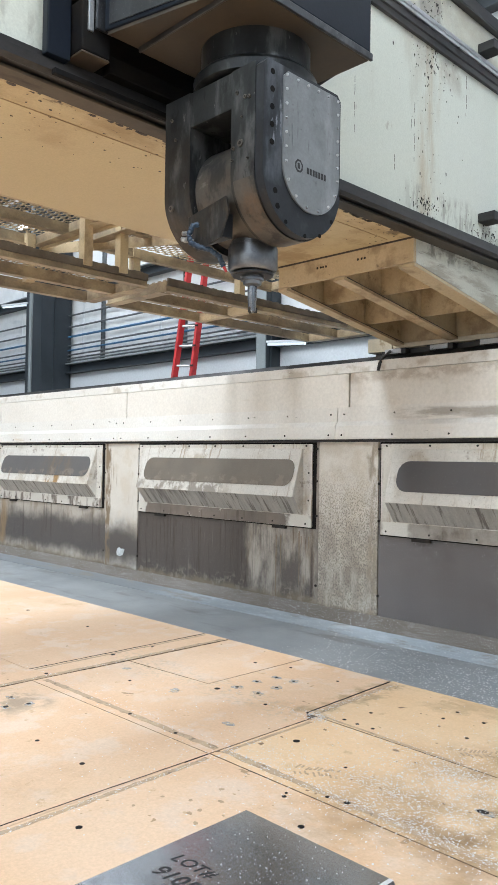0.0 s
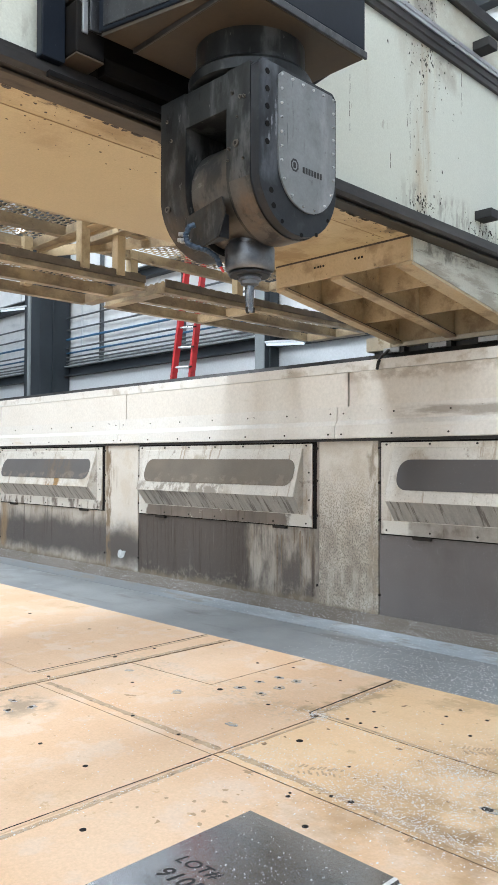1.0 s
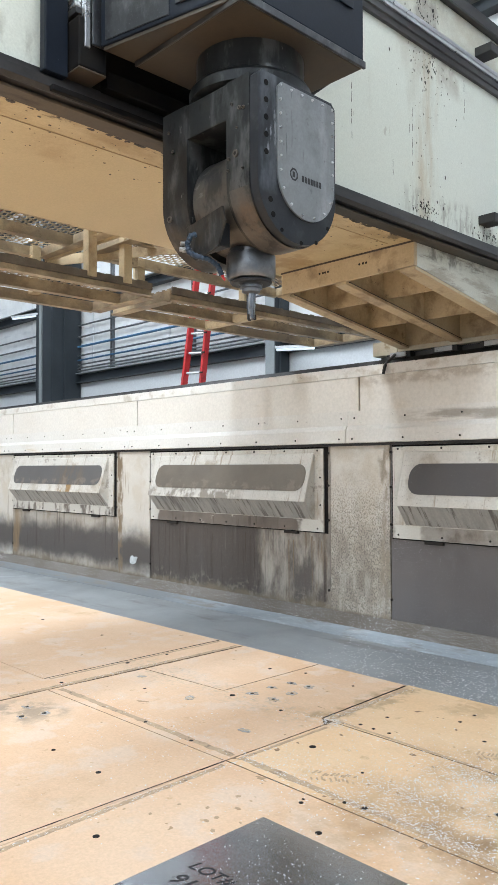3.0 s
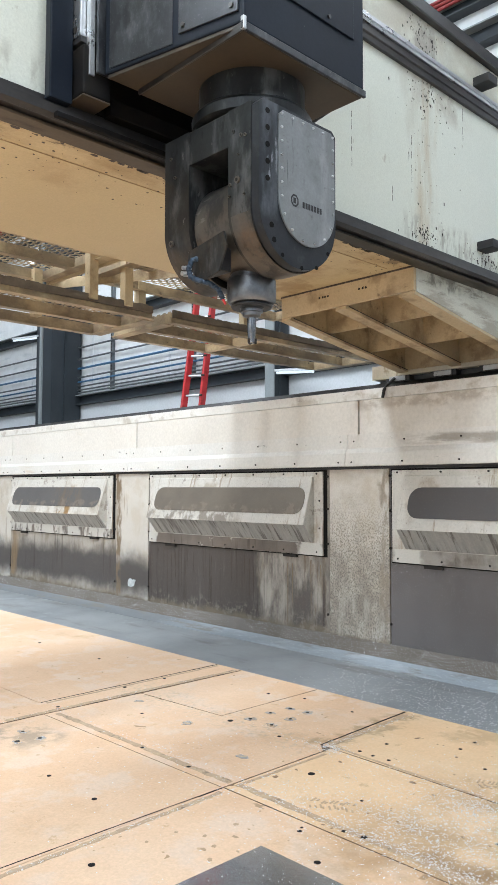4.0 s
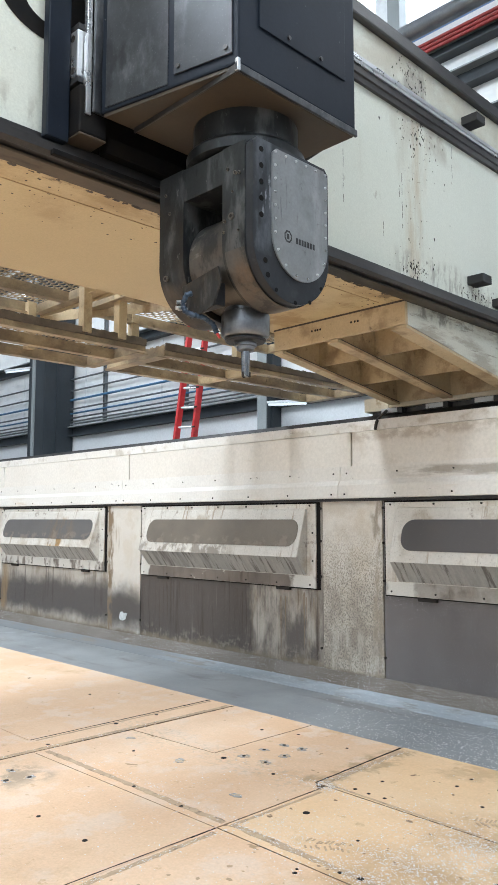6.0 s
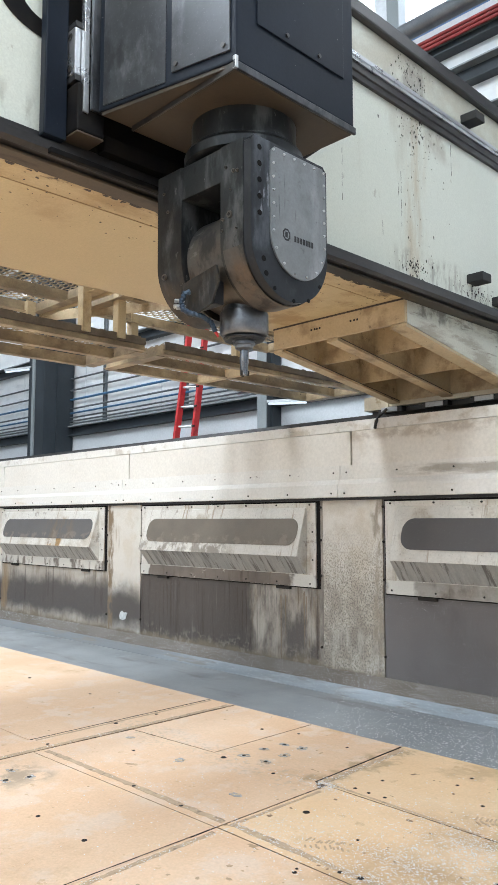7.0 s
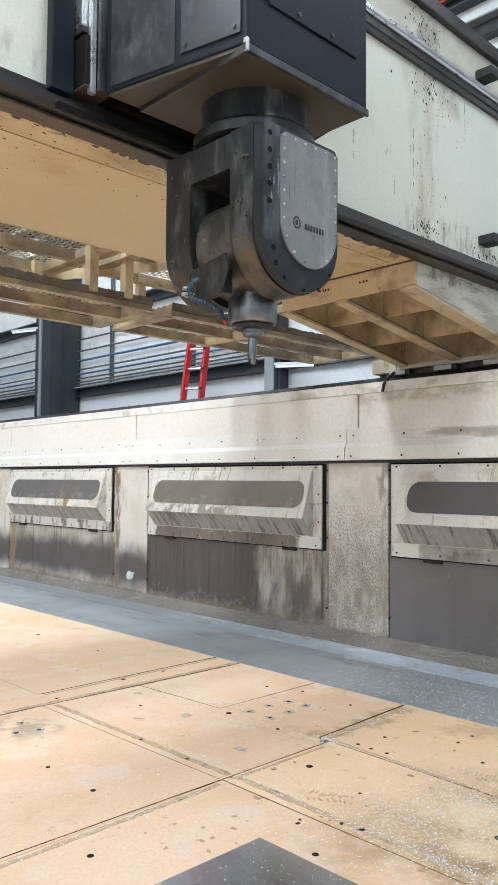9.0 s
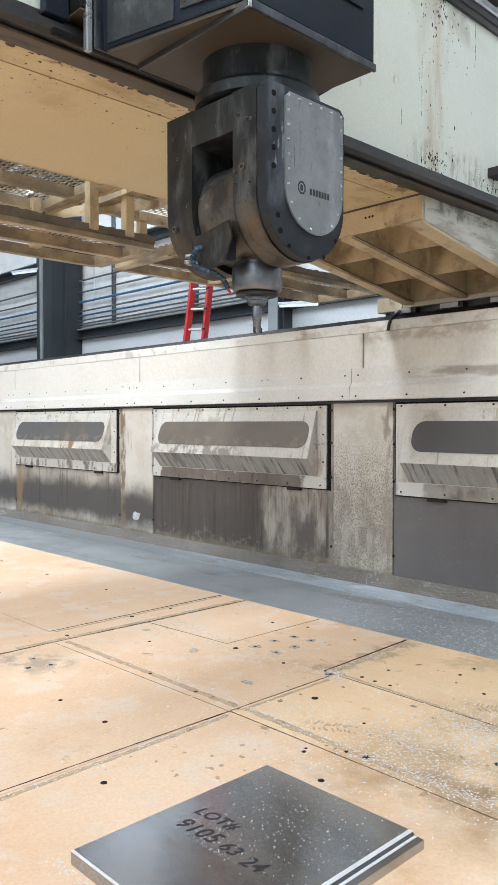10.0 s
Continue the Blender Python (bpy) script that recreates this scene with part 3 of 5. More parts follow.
def bar(p0, p1, w, h, bm=None):
    """A flat bar between two points, w wide level and h high."""
    bm = bm or bmesh.new()
    p0, p1 = Vector(p0), Vector(p1)
    d = p1 - p0
    side = d.cross(Vector((0, 0, 1)))
    side = side.normalized() if side.length > 1e-4 else Vector((1, 0, 0))
    up = side.cross(d).normalized()
    vs = []
    for p in (p0, p1):
        for a, c in ((-1, -1), (1, -1), (1, 1), (-1, 1)):
            vs.append(bm.verts.new(p + side * a * w / 2 + up * c * h / 2))
    for f in ((0, 1, 2, 3), (4, 5, 6, 7), (0, 1, 5, 4), (1, 2, 6, 5), (2, 3, 7, 6), (3, 0, 4, 7)):
        bm.faces.new([vs[i] for i in f])
    return bm


def lathe(profile, centre, seg=40, bm=None):
    """A turned body about an upright axis; profile is (radius, z) from below to above."""
    bm = bm or bmesh.new()
    rings = []
    for r, z in profile:
        rings.append([bm.verts.new((centre[0] + r * math.cos(2 * math.pi * i / seg), centre[1] + r * math.sin(2 * math.pi * i / seg), z)) for i in range(seg)])
    for a, c in zip(rings, rings[1:]):
        for i in range(seg):
            bm.faces.new((a[i], a[(i + 1) % seg], c[(i + 1) % seg], c[i]))
    bm.faces.new(rings[0])
    bm.faces.new(rings[-1])
    return bm


def holed(outer, inner, m, thick):
    """A plate with an opening: outlines in its own plane, set in place by m, thick along its local z."""
    bm = bmesh.new()
    es = []
    for loop in (outer, inner):
        vs = [bm.verts.new((p[0], p[1], 0)) for p in loop]
        es += [bm.edges.new((vs[i], vs[(i + 1) % len(vs)])) for i in range(len(vs))]
    bmesh.ops.triangle_fill(bm, use_beauty=True, edges=es)
    fs = list(bm.faces)
    ex = bmesh.ops.extrude_face_region(bm, geom=fs)
    bmesh.ops.translate(bm, vec=(0, 0, thick), verts=[g for g in ex["geom"] if isinstance(g, bmesh.types.BMVert)])
    bmesh.ops.transform(bm, matrix=m, verts=bm.verts)
    return bm


def tube(path, radius, bm=None, seg=10, ridge=0.0, step_len=0.006):
    """A round hose along a line of points, ribbed when ridge is given."""
    bm = bm or bmesh.new()
    pts = []
    for a, c in zip(path, path[1:]):
        n = max(2, int((c - a).length / step_len))
        pts += [a.lerp(c, k / n) for k in range(n)]
    pts.append(path[-1])
    rings = []
    for i, p in enumerate(pts):
        d = pts[min(i + 2, len(pts) - 1)] - pts[max(i - 2, 0)]
        q = d.to_track_quat("Z", "Y")
        r = radius + (ridge if i % 2 else 0.0)
        rings.append([bm.verts.new(p + q @ Vector((r * math.cos(2 * math.pi * k / seg), r * math.sin(2 * math.pi * k / seg), 0))) for k in range(seg)])
    for a, c in zip(rings, rings[1:]):
        for k in range(seg):
            bm.faces.new((a[k], a[(k + 1) % seg], c[(k + 1) % seg], c[k]))
    bm.faces.new(rings[0])
    bm.faces.new(rings[-1])
    return bm


def rounded(x0, x1, y0, y1, r, seg=6):
    pts = []
    for cx, cy, a in ((x1 - r, y1 - r, 0), (x0 + r, y1 - r, 90), (x0 + r, y0 + r, 180), (x1 - r, y0 + r, 270)):
        for i in range(seg + 1):
            t = radians(a + 90 * i / seg)
            pts.append((cx + r * math.cos(t), cy + r * math.sin(t)))
    return pts


def arch(x0, x1, ztop, zaxis, rtop=0.0, seg=24):
    """A flat-topped outline with a half-round foot, counter-clockwise from the top right."""
    c, r = (x0 + x1) / 2, (x1 - x0) / 2
    pts = [(x1 - rtop, ztop), (x0 + rtop, ztop), (x0, ztop - rtop)] if rtop else [(x1, ztop), (x0, ztop)]
    pts += [(c + r * math.cos(math.pi + math.pi * i / seg), zaxis + r * math.sin(math.pi + math.pi * i / seg)) for i in range(seg + 1)]
    return pts + ([(x1, ztop - rtop)] if rtop else [])


FACE_SOUTH = Matrix(((1, 0, 0, 0), (0, 0, 1, 0), (0, 1, 0, 0), (0, 0, 0, 1)))  # plate (u, v, w) to (x, y, z) = (u, w, v)
FACE_EAST = Matrix(((0, 0, 1, 0), (1, 0, 0, 0), (0, 1, 0, 0), (0, 0, 0, 1)))  # plate (u, v, w) to (w, u, v)


# ---- hall: floor, walls, roof ----
solo("floor", box(-30, 10, -9.2, 5.3, -0.35, -0.045), M_FLOOR, "blue-grey painted steel floor of the machine pit", "floor", kind="structure")
solo("ground", box(-40, 12, 5.31, 14, -0.6, -0.3), M_HALLFLOOR, "grey concrete floor of the hall", "floor", kind="structure")

HY = 8.2  # inner face of the hall's long wall
hw = box(-40, 12, HY, HY + 0.2, -0.3, 6.2)
box(-40, -15.6, HY, HY + 0.2, 6.2, 7.42, bm=hw)
box(-10.4, 12, HY, HY + 0.2, 6.2, 7.42, bm=hw)
solo("wall_north", hw, M_INSUL, "white insulated sheeting of the hall wall", "wall", kind="structure")
solo("wall_liner", box(-40, 12, HY - 0.03, HY - 0.002, -0.3, 2.98), M_LINER, "smooth white liner panels low on the hall wall", "wall", kind="structure")
solo("wall_upper", box(-40, 12, HY, HY + 0.2, 9.6, 10.2), M_INSUL, "white sheeting under the eaves", "wall", kind="structure")
solo("wall_south_left", box(-40, -10.6, -9.2, -9.0, -0.3, 10.2), M_INSUL, "white insulated sheeting", "wall", kind="structure")
solo("wall_south_right", box(2.6, 12, -9.2, -9.0, -0.3, 10.2), M_INSUL, "white insulated sheeting", "wall", kind="structure")
solo("wall_south_top", box(-10.6, 2.6, -9.2, -9.0, 6.1, 10.2), M_INSUL, "white insulated sheeting over the assumed door opening, out of view", "wall", kind="structure")
solo("wall_east", box(11.8, 12, -9.0, HY, -0.6, 10.2), M_INSUL, "white insulated sheeting", "wall", kind="structure")
solo("wall_west", box(-40, -39.8, -9.0, HY, -0.6, 10.2), M_INSUL, "white insulated sheeting", "wall", kind="structure")
# unseen roof; its openings are assumed and let the added lamps in
roof = bmesh.new()
edges = [-40, -14.95, -13.05, -5.95, -4.05, -0.35, 1.55, 5.05, 6.95, 12]
for a, c in zip(edges[0::2], edges[1::2]):
    if a < -20:  # the opening added over the aisle for its lamp cuts into this bay
        box(a, c, -9.2, 5.55, 10.0, 10.15, bm=roof)
        box(a, -16.6, 5.55, 8.4, 10.0, 10.15, bm=roof)
    else:
        box(a, c, -9.2, 1.8 if c < 7 else 8.4, 10.0, 10.15, bm=roof)
box(-14.95, 6.95, 1.8, 5.55, 10.0, 10.15, bm=roof)
box(-16.6, 6.95, 7.05, 8.4, 10.0, 10.15, bm=roof)
box(-7.4, 6.95, 5.55, 7.05, 10.0, 10.15, bm=roof)
box(-14.95, 6.95, -9.2, -7.6, 10.0, 10.15, bm=roof)
solo("ceiling", roof, M_ROOF, "pale metal roof, unseen, with openings added for the roof lamps", "ceiling", kind="structure")

# upper window band of the hall wall
for i in range(9):
    x0 = -27.0 + i * 3.6
    win = thing("window_%d" % (i + 1), (x0, HY, 7.75), "bright overcast glazing high in the hall wall", "window", kind="structure")
    part("pane", box(x0 + 0.05, x0 + 3.2, HY + 0.05, HY + 0.07, 7.75, 9.6), M_GLAZE, win)
    part("jamb", box(x0 + 3.2, x0 + 3.46, HY - 0.02, HY + 0.15, 7.42, 9.6), M_LINER, win)
    part("frame", box(x0 + 3.46, x0 + 3.65, HY - 0.12, HY + 0.15, 7.2, 9.6, 0.01), M_COLUMN2, win, "slate-grey upright")
# unseen window, assumed from the bright reflection on the work plate
low_win = thing("window_10", (-13.0, HY, 6.2), "assumed bright glazing in the hall wall, out of view", "window", kind="structure")
for k in range(2):
    part("pane", box(-15.58 + 2.6 * k, -13.02 + 2.6 * k, HY + 0.05, HY + 0.07, 6.21, 7.41), M_GLAZE, low_win)
solo("trim_duct", rod((-40, HY - 0.1, 7.66), (12, HY - 0.1, 7.66), 0.11, seg=20), M_PIPE, "round grey duct under the windows", "duct", kind="structure", smooth=True)
solo("trim_sill", box(-40, 12, HY - 0.06, HY, 7.38, 7.53), M_LINER, "white sill rail", "trim", kind="structure")
for k in range(3):
    solo("sprinkler_pipe", rod((-40, HY - 0.16, 7.24 + k * 0.055), (12, HY - 0.16, 7.24 + k * 0.055), 0.022, seg=10), M_REDPIPE, "red painted pipe high along the hall wall", "pipe",
         "red pipes along the hall wall", smooth=True)
for z, h in ((3.07, 0.2), (4.62, 0.2), (6.12, 0.2), (6.72, 0.25), (7.2, 0.2)):
    g = thing("trim_girt", (-14, HY - 0.07, z), "dark grey steel girt along the hall wall", "girt", kind="structure")
    part("web", box(-40, 12, HY - 0.03, HY - 0.001, z - h / 2, z + h / 2), M_COLUMN, g)
    part("flange", box(-40, 12, HY - 0.16, HY - 0.03, z - h / 2, z - h / 2 + 0.02), M_COLUMN, g)
    part("flange", box(-40, 12, HY - 0.16, HY - 0.03, z + h / 2 - 0.02, z + h / 2), M_COLUMN2, g)
for k in range(14):
    x0 = -30 + k * 2.44
    solo("trim_strip", box(x0, x0 + 0.05, HY - 0.008, HY - 0.001, 3.18, 7.1), M_LINER, "pale joint strip of the sheeting", "trim", kind="structure")


def steel_column(x0, x1, y0, y1):
    c = thing("steel_column", ((x0 + x1) / 2, (y0 + y1) / 2, -0.3), "slate-grey steel column against the hall wall", "column", "columns of the hall")
    t = 0.025
    part("flange", box(x0, x1, y0, y0 + t, -0.3, 9.9, 0.004), M_COLUMN if x1 - x0 > 0.3 else M_COLUMN2, c)
    if x1 - x0 > 0.3:
        part("downpipe", box(x0 + 0.2, x0 + 0.27, y0 - 0.05, y0 - 0.001, -0.3, 9.9, 0.01), M_COLUMN2, c, "pale grey pipe")
    part("flange", box(x0, x1, y1 - t, y1, -0.3, 9.9, 0.004), M_COLUMN, c)
    xm = (x0 + x1) / 2
    part("web", box(xm - 0.012, xm + 0.012, y0 + t, y1 - t, -0.3, 9.9), M_COLUMN, c)
    part("side_plate", box(x1 - 0.015, x1 - 0.001, y0 + t, y1 - t, -0.3, 9.9), M_COLUMN, c)
    part("stiffener", box(x1 - 0.1, x1 - 0.02, (y0 + y1) / 2 - 0.05, (y0 + y1) / 2 + 0.05, -0.3, 9.9, 0.01), M_COLUMN, c)
    part("edge_rib", box(x1, x1 + 0.03, (y0 + y1) / 2 - 0.06, (y0 + y1) / 2 - 0.03, -0.3, 9.9, 0.004), M_COLUMN, c)
    return c


steel_column(-13.87, -13.27, 7.5, 8.16)
steel_column(-7.76, -7.58, 7.84, 8.16)
steel_column(-20.2, -19.8, 7.5, 8.16)
steel_column(-1.4, -1.2, 7.84, 8.16)

# conduits on struts
for z, r, blue in ((4.12, 0.018, 0), (3.89, 0.018, 0), (3.70, 0.022, 1), (3.52, 0.018, 0), (3.43, 0.017, 1), (3.34, 0.016, 0), (3.27, 0.016, 0), (3.215, 0.016, 0)):
    solo("conduit", rod((-24, HY - 0.1, z), (-7.8, HY - 0.1, z), r, seg=10), M_BLUE if blue else M_PIPE,
         "blue painted pipe along the hall wall" if blue else "grey steel conduit along the hall wall", "conduit", "conduits on the hall wall", smooth=True)
for x0 in (-22.0, -17.2, -12.15, -9.75):
    st = thing("strut_channel", (x0, HY - 0.1, 3.15), "perforated galvanised strut holding conduits", "strut", "struts on the hall wall")
    part("channel", box(x0 - 0.03, x0 + 0.03, HY - 0.075, HY - 0.01, 3.15, 7.0, 0.005), M_PIPE, st)
    for k in range(26):
        part("slot", box(x0 - 0.012, x0 + 0.012, HY - 0.079, HY - 0.076, 3.2 + k * 0.06, 3.235 + k * 0.06), M_HOLE, st)
jb = thing("junction_box", (-8.35, HY - 0.1, 3.35), "small pale junction box on the hall wall", "junction box")
part("body", box(-8.42, -8.3, HY - 0.14, HY - 0.02, 3.28, 3.42, 0.008), M_LINER, jb)
part("elbow", rod((-8.42, HY - 0.08, 3.36), (-8.75, HY - 0.08, 3.42), 0.018, seg=10), M_PIPE, jb)


def strip_light(p0, p1):
    s = thing("strip_light", p0, "narrow fluorescent strip light, lit bluish white", "lamp", "strip lights in the hall")
    part("housing", bar(p0, p1, 0.09, 0.035), M_LINER, s)
    d = Vector((0, 0, -0.035))
    part("tube", rod(Vector(p0) + d, Vector(p1) + d, 0.018, seg=12), M_TUBE, s, "glowing tube", smooth=True)


strip_light((-7.575, 7.9, 3.02), (-6.72, 7.72, 2.93))
strip_light((-14.95, 7.55, 4.46), (-13.80, 7.52, 4.36))

# extension ladder leaning on the hall wall
lad = thing("extension_ladder", (-9.0, 7.0, -0.3), "red fibreglass extension ladder leaning on the hall wall", "ladder")
A0, A1 = Vector((-9.03, 6.93, -0.3)), Vector((-9.08, 8.06, 6.9))
B0, B1 = Vector((-8.79, 7.13, -0.3)), Vector((-8.86, 8.16, 6.9))
for p, q in ((A0, A1), (B0, B1)):
    part("side_rail", bar(p, q, 0.045, 0.1), M_RED, lad)
for k in range(22):
    f = (0.25 + k * 0.31) / 7.2
    part("rung", rod(A0.lerp(A1, f), B0.lerp(B1, f), 0.018, seg=10), M_SILVER, lad, "aluminium rung")
    part("rivet", rod(B0.lerp(B1, f) + Vector((0.0, -0.07, 0)), B0.lerp(B1, f) + Vector((0.05, -0.06, 0)), 0.014, seg=8), M_HOLE, lad)

# ---- machine side wall ----
W = 5.1
WX0, WX1 = -26.1, 4.0
solo("wall_machine", box(WX0, WX1, W + 0.03, 5.7, -0.3, 2.06), M_PLATE_DARK, "thick steel-clad side wall carrying the gantry rail", "wall", kind="structure")
solo("baseboard", prism([(5.0, -0.045), (W + 0.02, -0.045), (W + 0.02, 0.1), (W - 0.012, 0.085), (5.0, -0.0)], "x", WX0, WX1), M_COVE,
     "sloping cove under the wall, brown with dried chips", "baseboard", kind="structure")
solo("trim_cove", prism([(4.84, -0.045), (4.998, -0.045), (4.998, -0.001), (4.95, -0.02), (4.84, -0.042)], "x", WX0, WX1), M_COVEBLUE,
     "pale blue painted foot of the cove", "trim", kind="structure")
capb = bmesh.new()
prism([(W - 0.016, 2.064), (5.7, 2.064), (5.7, 2.1), (5.2, 2.12), (W, 2.15), (W - 0.016, 2.145)], "x", WX0, WX1, bm=capb)
solo("wall_cap", capb, M_FLASH, "cream cap strip along the wall top", "trim", kind="structure")
solo("guide_rail", prism([(5.33, 2.116), (5.62, 2.105), (5.62, 2.235), (5.42, 2.235), (5.40, 2.2), (5.33, 2.19)], "x", WX0, WX1), M_BARE,
     "dark oily guide rail on top of the wall", "rail", kind="structure")

PITCH = 3.215
upper = thing("wall_panels", (-5.5, W, 1.5), "cream sheet steel panels along the top of the machine wall", "wall panels", kind="structure")
joints = [-22.5, -19.4, -16.3, -13.1, -10.03, -7.06, -3.915, -0.75, 2.4]
for a, c in zip(joints, joints[1:]):
    part("panel", box(a + 0.008, c - 0.008, W - 0.012, W + 0.03, 1.775, 2.062, 0.003), M_PANEL, upper)
flash = thing("wall_flashing", (-5.5, W, 1.5), "white bent flashing with a row of screws", "flashing", kind="structure")
for a, c in zip(joints, joints[1:]):
    a2, c2 = a - 0.12, c - 0.12
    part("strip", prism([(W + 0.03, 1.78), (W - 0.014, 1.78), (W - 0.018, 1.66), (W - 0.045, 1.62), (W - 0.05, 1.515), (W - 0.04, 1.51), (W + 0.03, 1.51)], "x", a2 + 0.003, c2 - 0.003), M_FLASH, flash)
    for k in range(7):
        x = a2 + 0.07 + (c2 - a2 - 0.14) * k / 6
        part("screw", rod((x, W - 0.012, 1.72), (x, W - 0.021, 1.72), 0.0075, seg=8), M_HOLE, flash)
        part("screw", rod((x, W - 0.045, 1.545), (x, W - 0.054, 1.545), 0.008, seg=8), M_HOLE, flash)
# the shadow gap below the flashing, put in as a black strip
solo("wall_gasket", box(WX0, WX1, W - 0.03, W + 0.03, 1.488, 1.512), M_BLACK, "black strip standing in for the shadow gap under the flashing", "trim", kind="structure")

for k in range(-5, 2):
    xr = -4.268 + PITCH * k  # right edge of a hood bay
    plates = thing("wall_bay", (xr - 1.2, W, 0.1), "stained steel bay plates below a hood", "wall plate", "bays of the machine wall", "structure")
    # bays right of x -3.6 take the darker plate
    bay_plate = M_PLATE_DARK if k >= 1 else M_GRIME
    part("plate", box(xr - 2.56, xr + 0.024, W, W + 0.03, 0.05, 1.488, 0.003), bay_plate, plates)
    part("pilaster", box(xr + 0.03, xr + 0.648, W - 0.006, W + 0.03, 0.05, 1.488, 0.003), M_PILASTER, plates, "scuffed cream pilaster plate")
    for z in (0.25, 0.85, 1.15, 1.43):
        for x in (xr + 0.005, xr + 0.67 - 0.012):
            part("screw", rod((x, W, z), (x, W - 0.01, z), 0.011, seg=8), M_HOLE, plates)



def drips(x0, x1, z0, n, material, label, lmax=0.5, wmax=0.018):
    bm = bmesh.new()
    for _ in range(n):
        x, w, ln = random.uniform(x0, x1), random.uniform(0.003, wmax), random.uniform(0.1, lmax)
        pts, k = [], 6
        top = z0 - random.uniform(0, 0.06)
        for i in range(k + 1):
            pts.append((x - w * (1 - 0.7 * i / k) * random.uniform(0.6, 1.1), top - ln * i / k))
        for i in range(k, -1, -1):
            pts.append((x + w * (1 - 0.7 * i / k) * random.uniform(0.6, 1.1), top - ln * i / k))
        prism(pts, "y", W - 0.0008, W - 0.0001, bm=bm)
    return solo("drip_stains", bm, material, label, "stain", kind="stuff")


random.seed(5)
BROWN = "dark brown dried coolant runs under a hood"
drips(-6.75, -5.2, 0.71, 16, M_DRIP, BROWN, 0.62, 0.008)
drips(-4.75, -4.3, 0.71, 6, M_RUST, "rusty runs under a hood", 0.6, 0.012)


def hood_vent(xl, w):
    xr = xl + w
    v = thing("vent_hood", (xl + w / 2, W, 0.74), "chipped white sheet hood with a long grey screen, streaked with dirt", "vent hood", "hoods along the machine wall")
    part("gasket", box(xl - 0.012, xr, W - 0.008, W - 0.001, 0.735, 1.486), M_PIT, v, "black rubber edge")
    part("back_sheet", box(xl + 0.005, xr - 0.035, W - 0.022, W - 0.008, 0.745, 1.472, 0.003), M_HOOD, v)
    part("lower_lip", box(xl + 0.007, xr - 0.037, W - 0.026, W - 0.0225, 0.747, 0.85), M_LIP, v, "grimy chipped lower lip")
    hx0, hx1 = xl + 0.13, xr - 0.14
    top, mid, low, p = 1.43, 1.015, 0.855, 0.125
    y0 = W - 0.022
    slope = Vector((0, -p, mid - top))
    ln = slope.length
    s = slope.normalized()
    m = Matrix(((1, 0, 0, 0), (0, -s.y, -s.z * -1, y0 - p), (0, -s.z, s.y * -1 * -1, mid), (0, 0, 0, 1)))
    part("face", holed([(hx0, 0), (hx1, 0), (hx1, ln), (hx0, ln)], rounded(hx0 + 0.09, hx1 - 0.05, 0.105, 0.33, 0.095), m, 0.012), M_HOOD, v)
    bmq = bmesh.new()
    fs = bmq.faces.new([bmq.verts.new((q[0], q[1], 0)) for q in rounded(hx0 + 0.08, hx1 - 0.04, 0.095, 0.34, 0.1)])
    ex = bmesh.ops.extrude_face_region(bmq, geom=[fs])
    bmesh.ops.translate(bmq, vec=(0, 0, 0.004), verts=[g for g in ex["geom"] if isinstance(g, bmesh.types.BMVert)])
    bmesh.ops.transform(bmq, matrix=m @ Matrix.Translation((0, 0, 0.014)), verts=bmq.verts)
    part("screen", bmq, M_SCREEN, v, "dull brown-grey screen")
    part("underside", prism([(y0 - p, mid - 0.002), (y0 - p + 0.012, mid), (y0, low + 0.02), (y0, low)], "x", hx0, hx1), M_HOODLOW, v, "streaked bare underside")
    for x in (hx0 - 0.002, hx1 - 0.006):
        part("gusset", prism([(y0, top), (y0 - p, mid), (y0, low)], "x", x, x + 0.008), M_HOOD, v)
    for z in (1.455, 0.775):
        for i in range(7):
            x = xl + 0.06 + (w - 0.16) * i / 6
            part("screw", rod((x, W - 0.02, z), (x, W - 0.031, z), 0.008, seg=8), M_HOLE, v)
    for z in (0.98, 1.22):
        part("screw", rod((xr - 0.07, W - 0.02, z), (xr - 0.07, W - 0.028, z), 0.008, seg=8), M_HOLE, v)
    for x in (xl + 0.3, xr - 0.5):
        part("slot", box(x, x + 0.16, W - 0.03, W - 0.001, 0.715, 0.738), M_HOLE, v)
    return v


first = hood_vent(-6.80, 2.53)
for k in (-5, -4, -3, -2, -1, 1):
    copy_thing(first, Matrix.Translation(first.location + Vector((PITCH * k, 0, 0))))
solo("sticker", prism([(-7.2, 0.225), (-7.15, 0.215), (-7.09, 0.235), (-7.075, 0.27), (-7.06, 0.3), (-7.1, 0.305), (-7.12, 0.295), (-7.16, 0.315), (-7.19, 0.3), (-7.21, 0.26)], "y", W - 0.012, W - 0.0065), M_STICK, "pale worn sticker on the stained wall plate", "sticker")

# ---- table boards ----
YE = 3.915
# black sheet added below the boards, standing in for shade in the seams
solo("table_bed", box(-11.95, 2.95, -3.95, YE - 0.02, -0.0449, -0.043), M_HOLE, "black sheet added under the boards so the seams stay dark", "table bed", kind="structure")


def board(pts, label="worn honey-coloured board screwed to the machine table"):
    ob = solo("table_board", prism(pts, "z", -0.0425, 0.0, b=0.002), M_BOARD, label, "board", "boards on the machine table")
    return ob


OILY = "oil-darkened honey-coloured board strewn with metal chips"
b_far = board([(-12, 2.425), (-4.335, 2.425), (-4.352, YE), (-12, YE)])
b_farlow = board([(-12, -4), (-4.2, -4), (-4.333, 2.42), (-12, 2.42)])
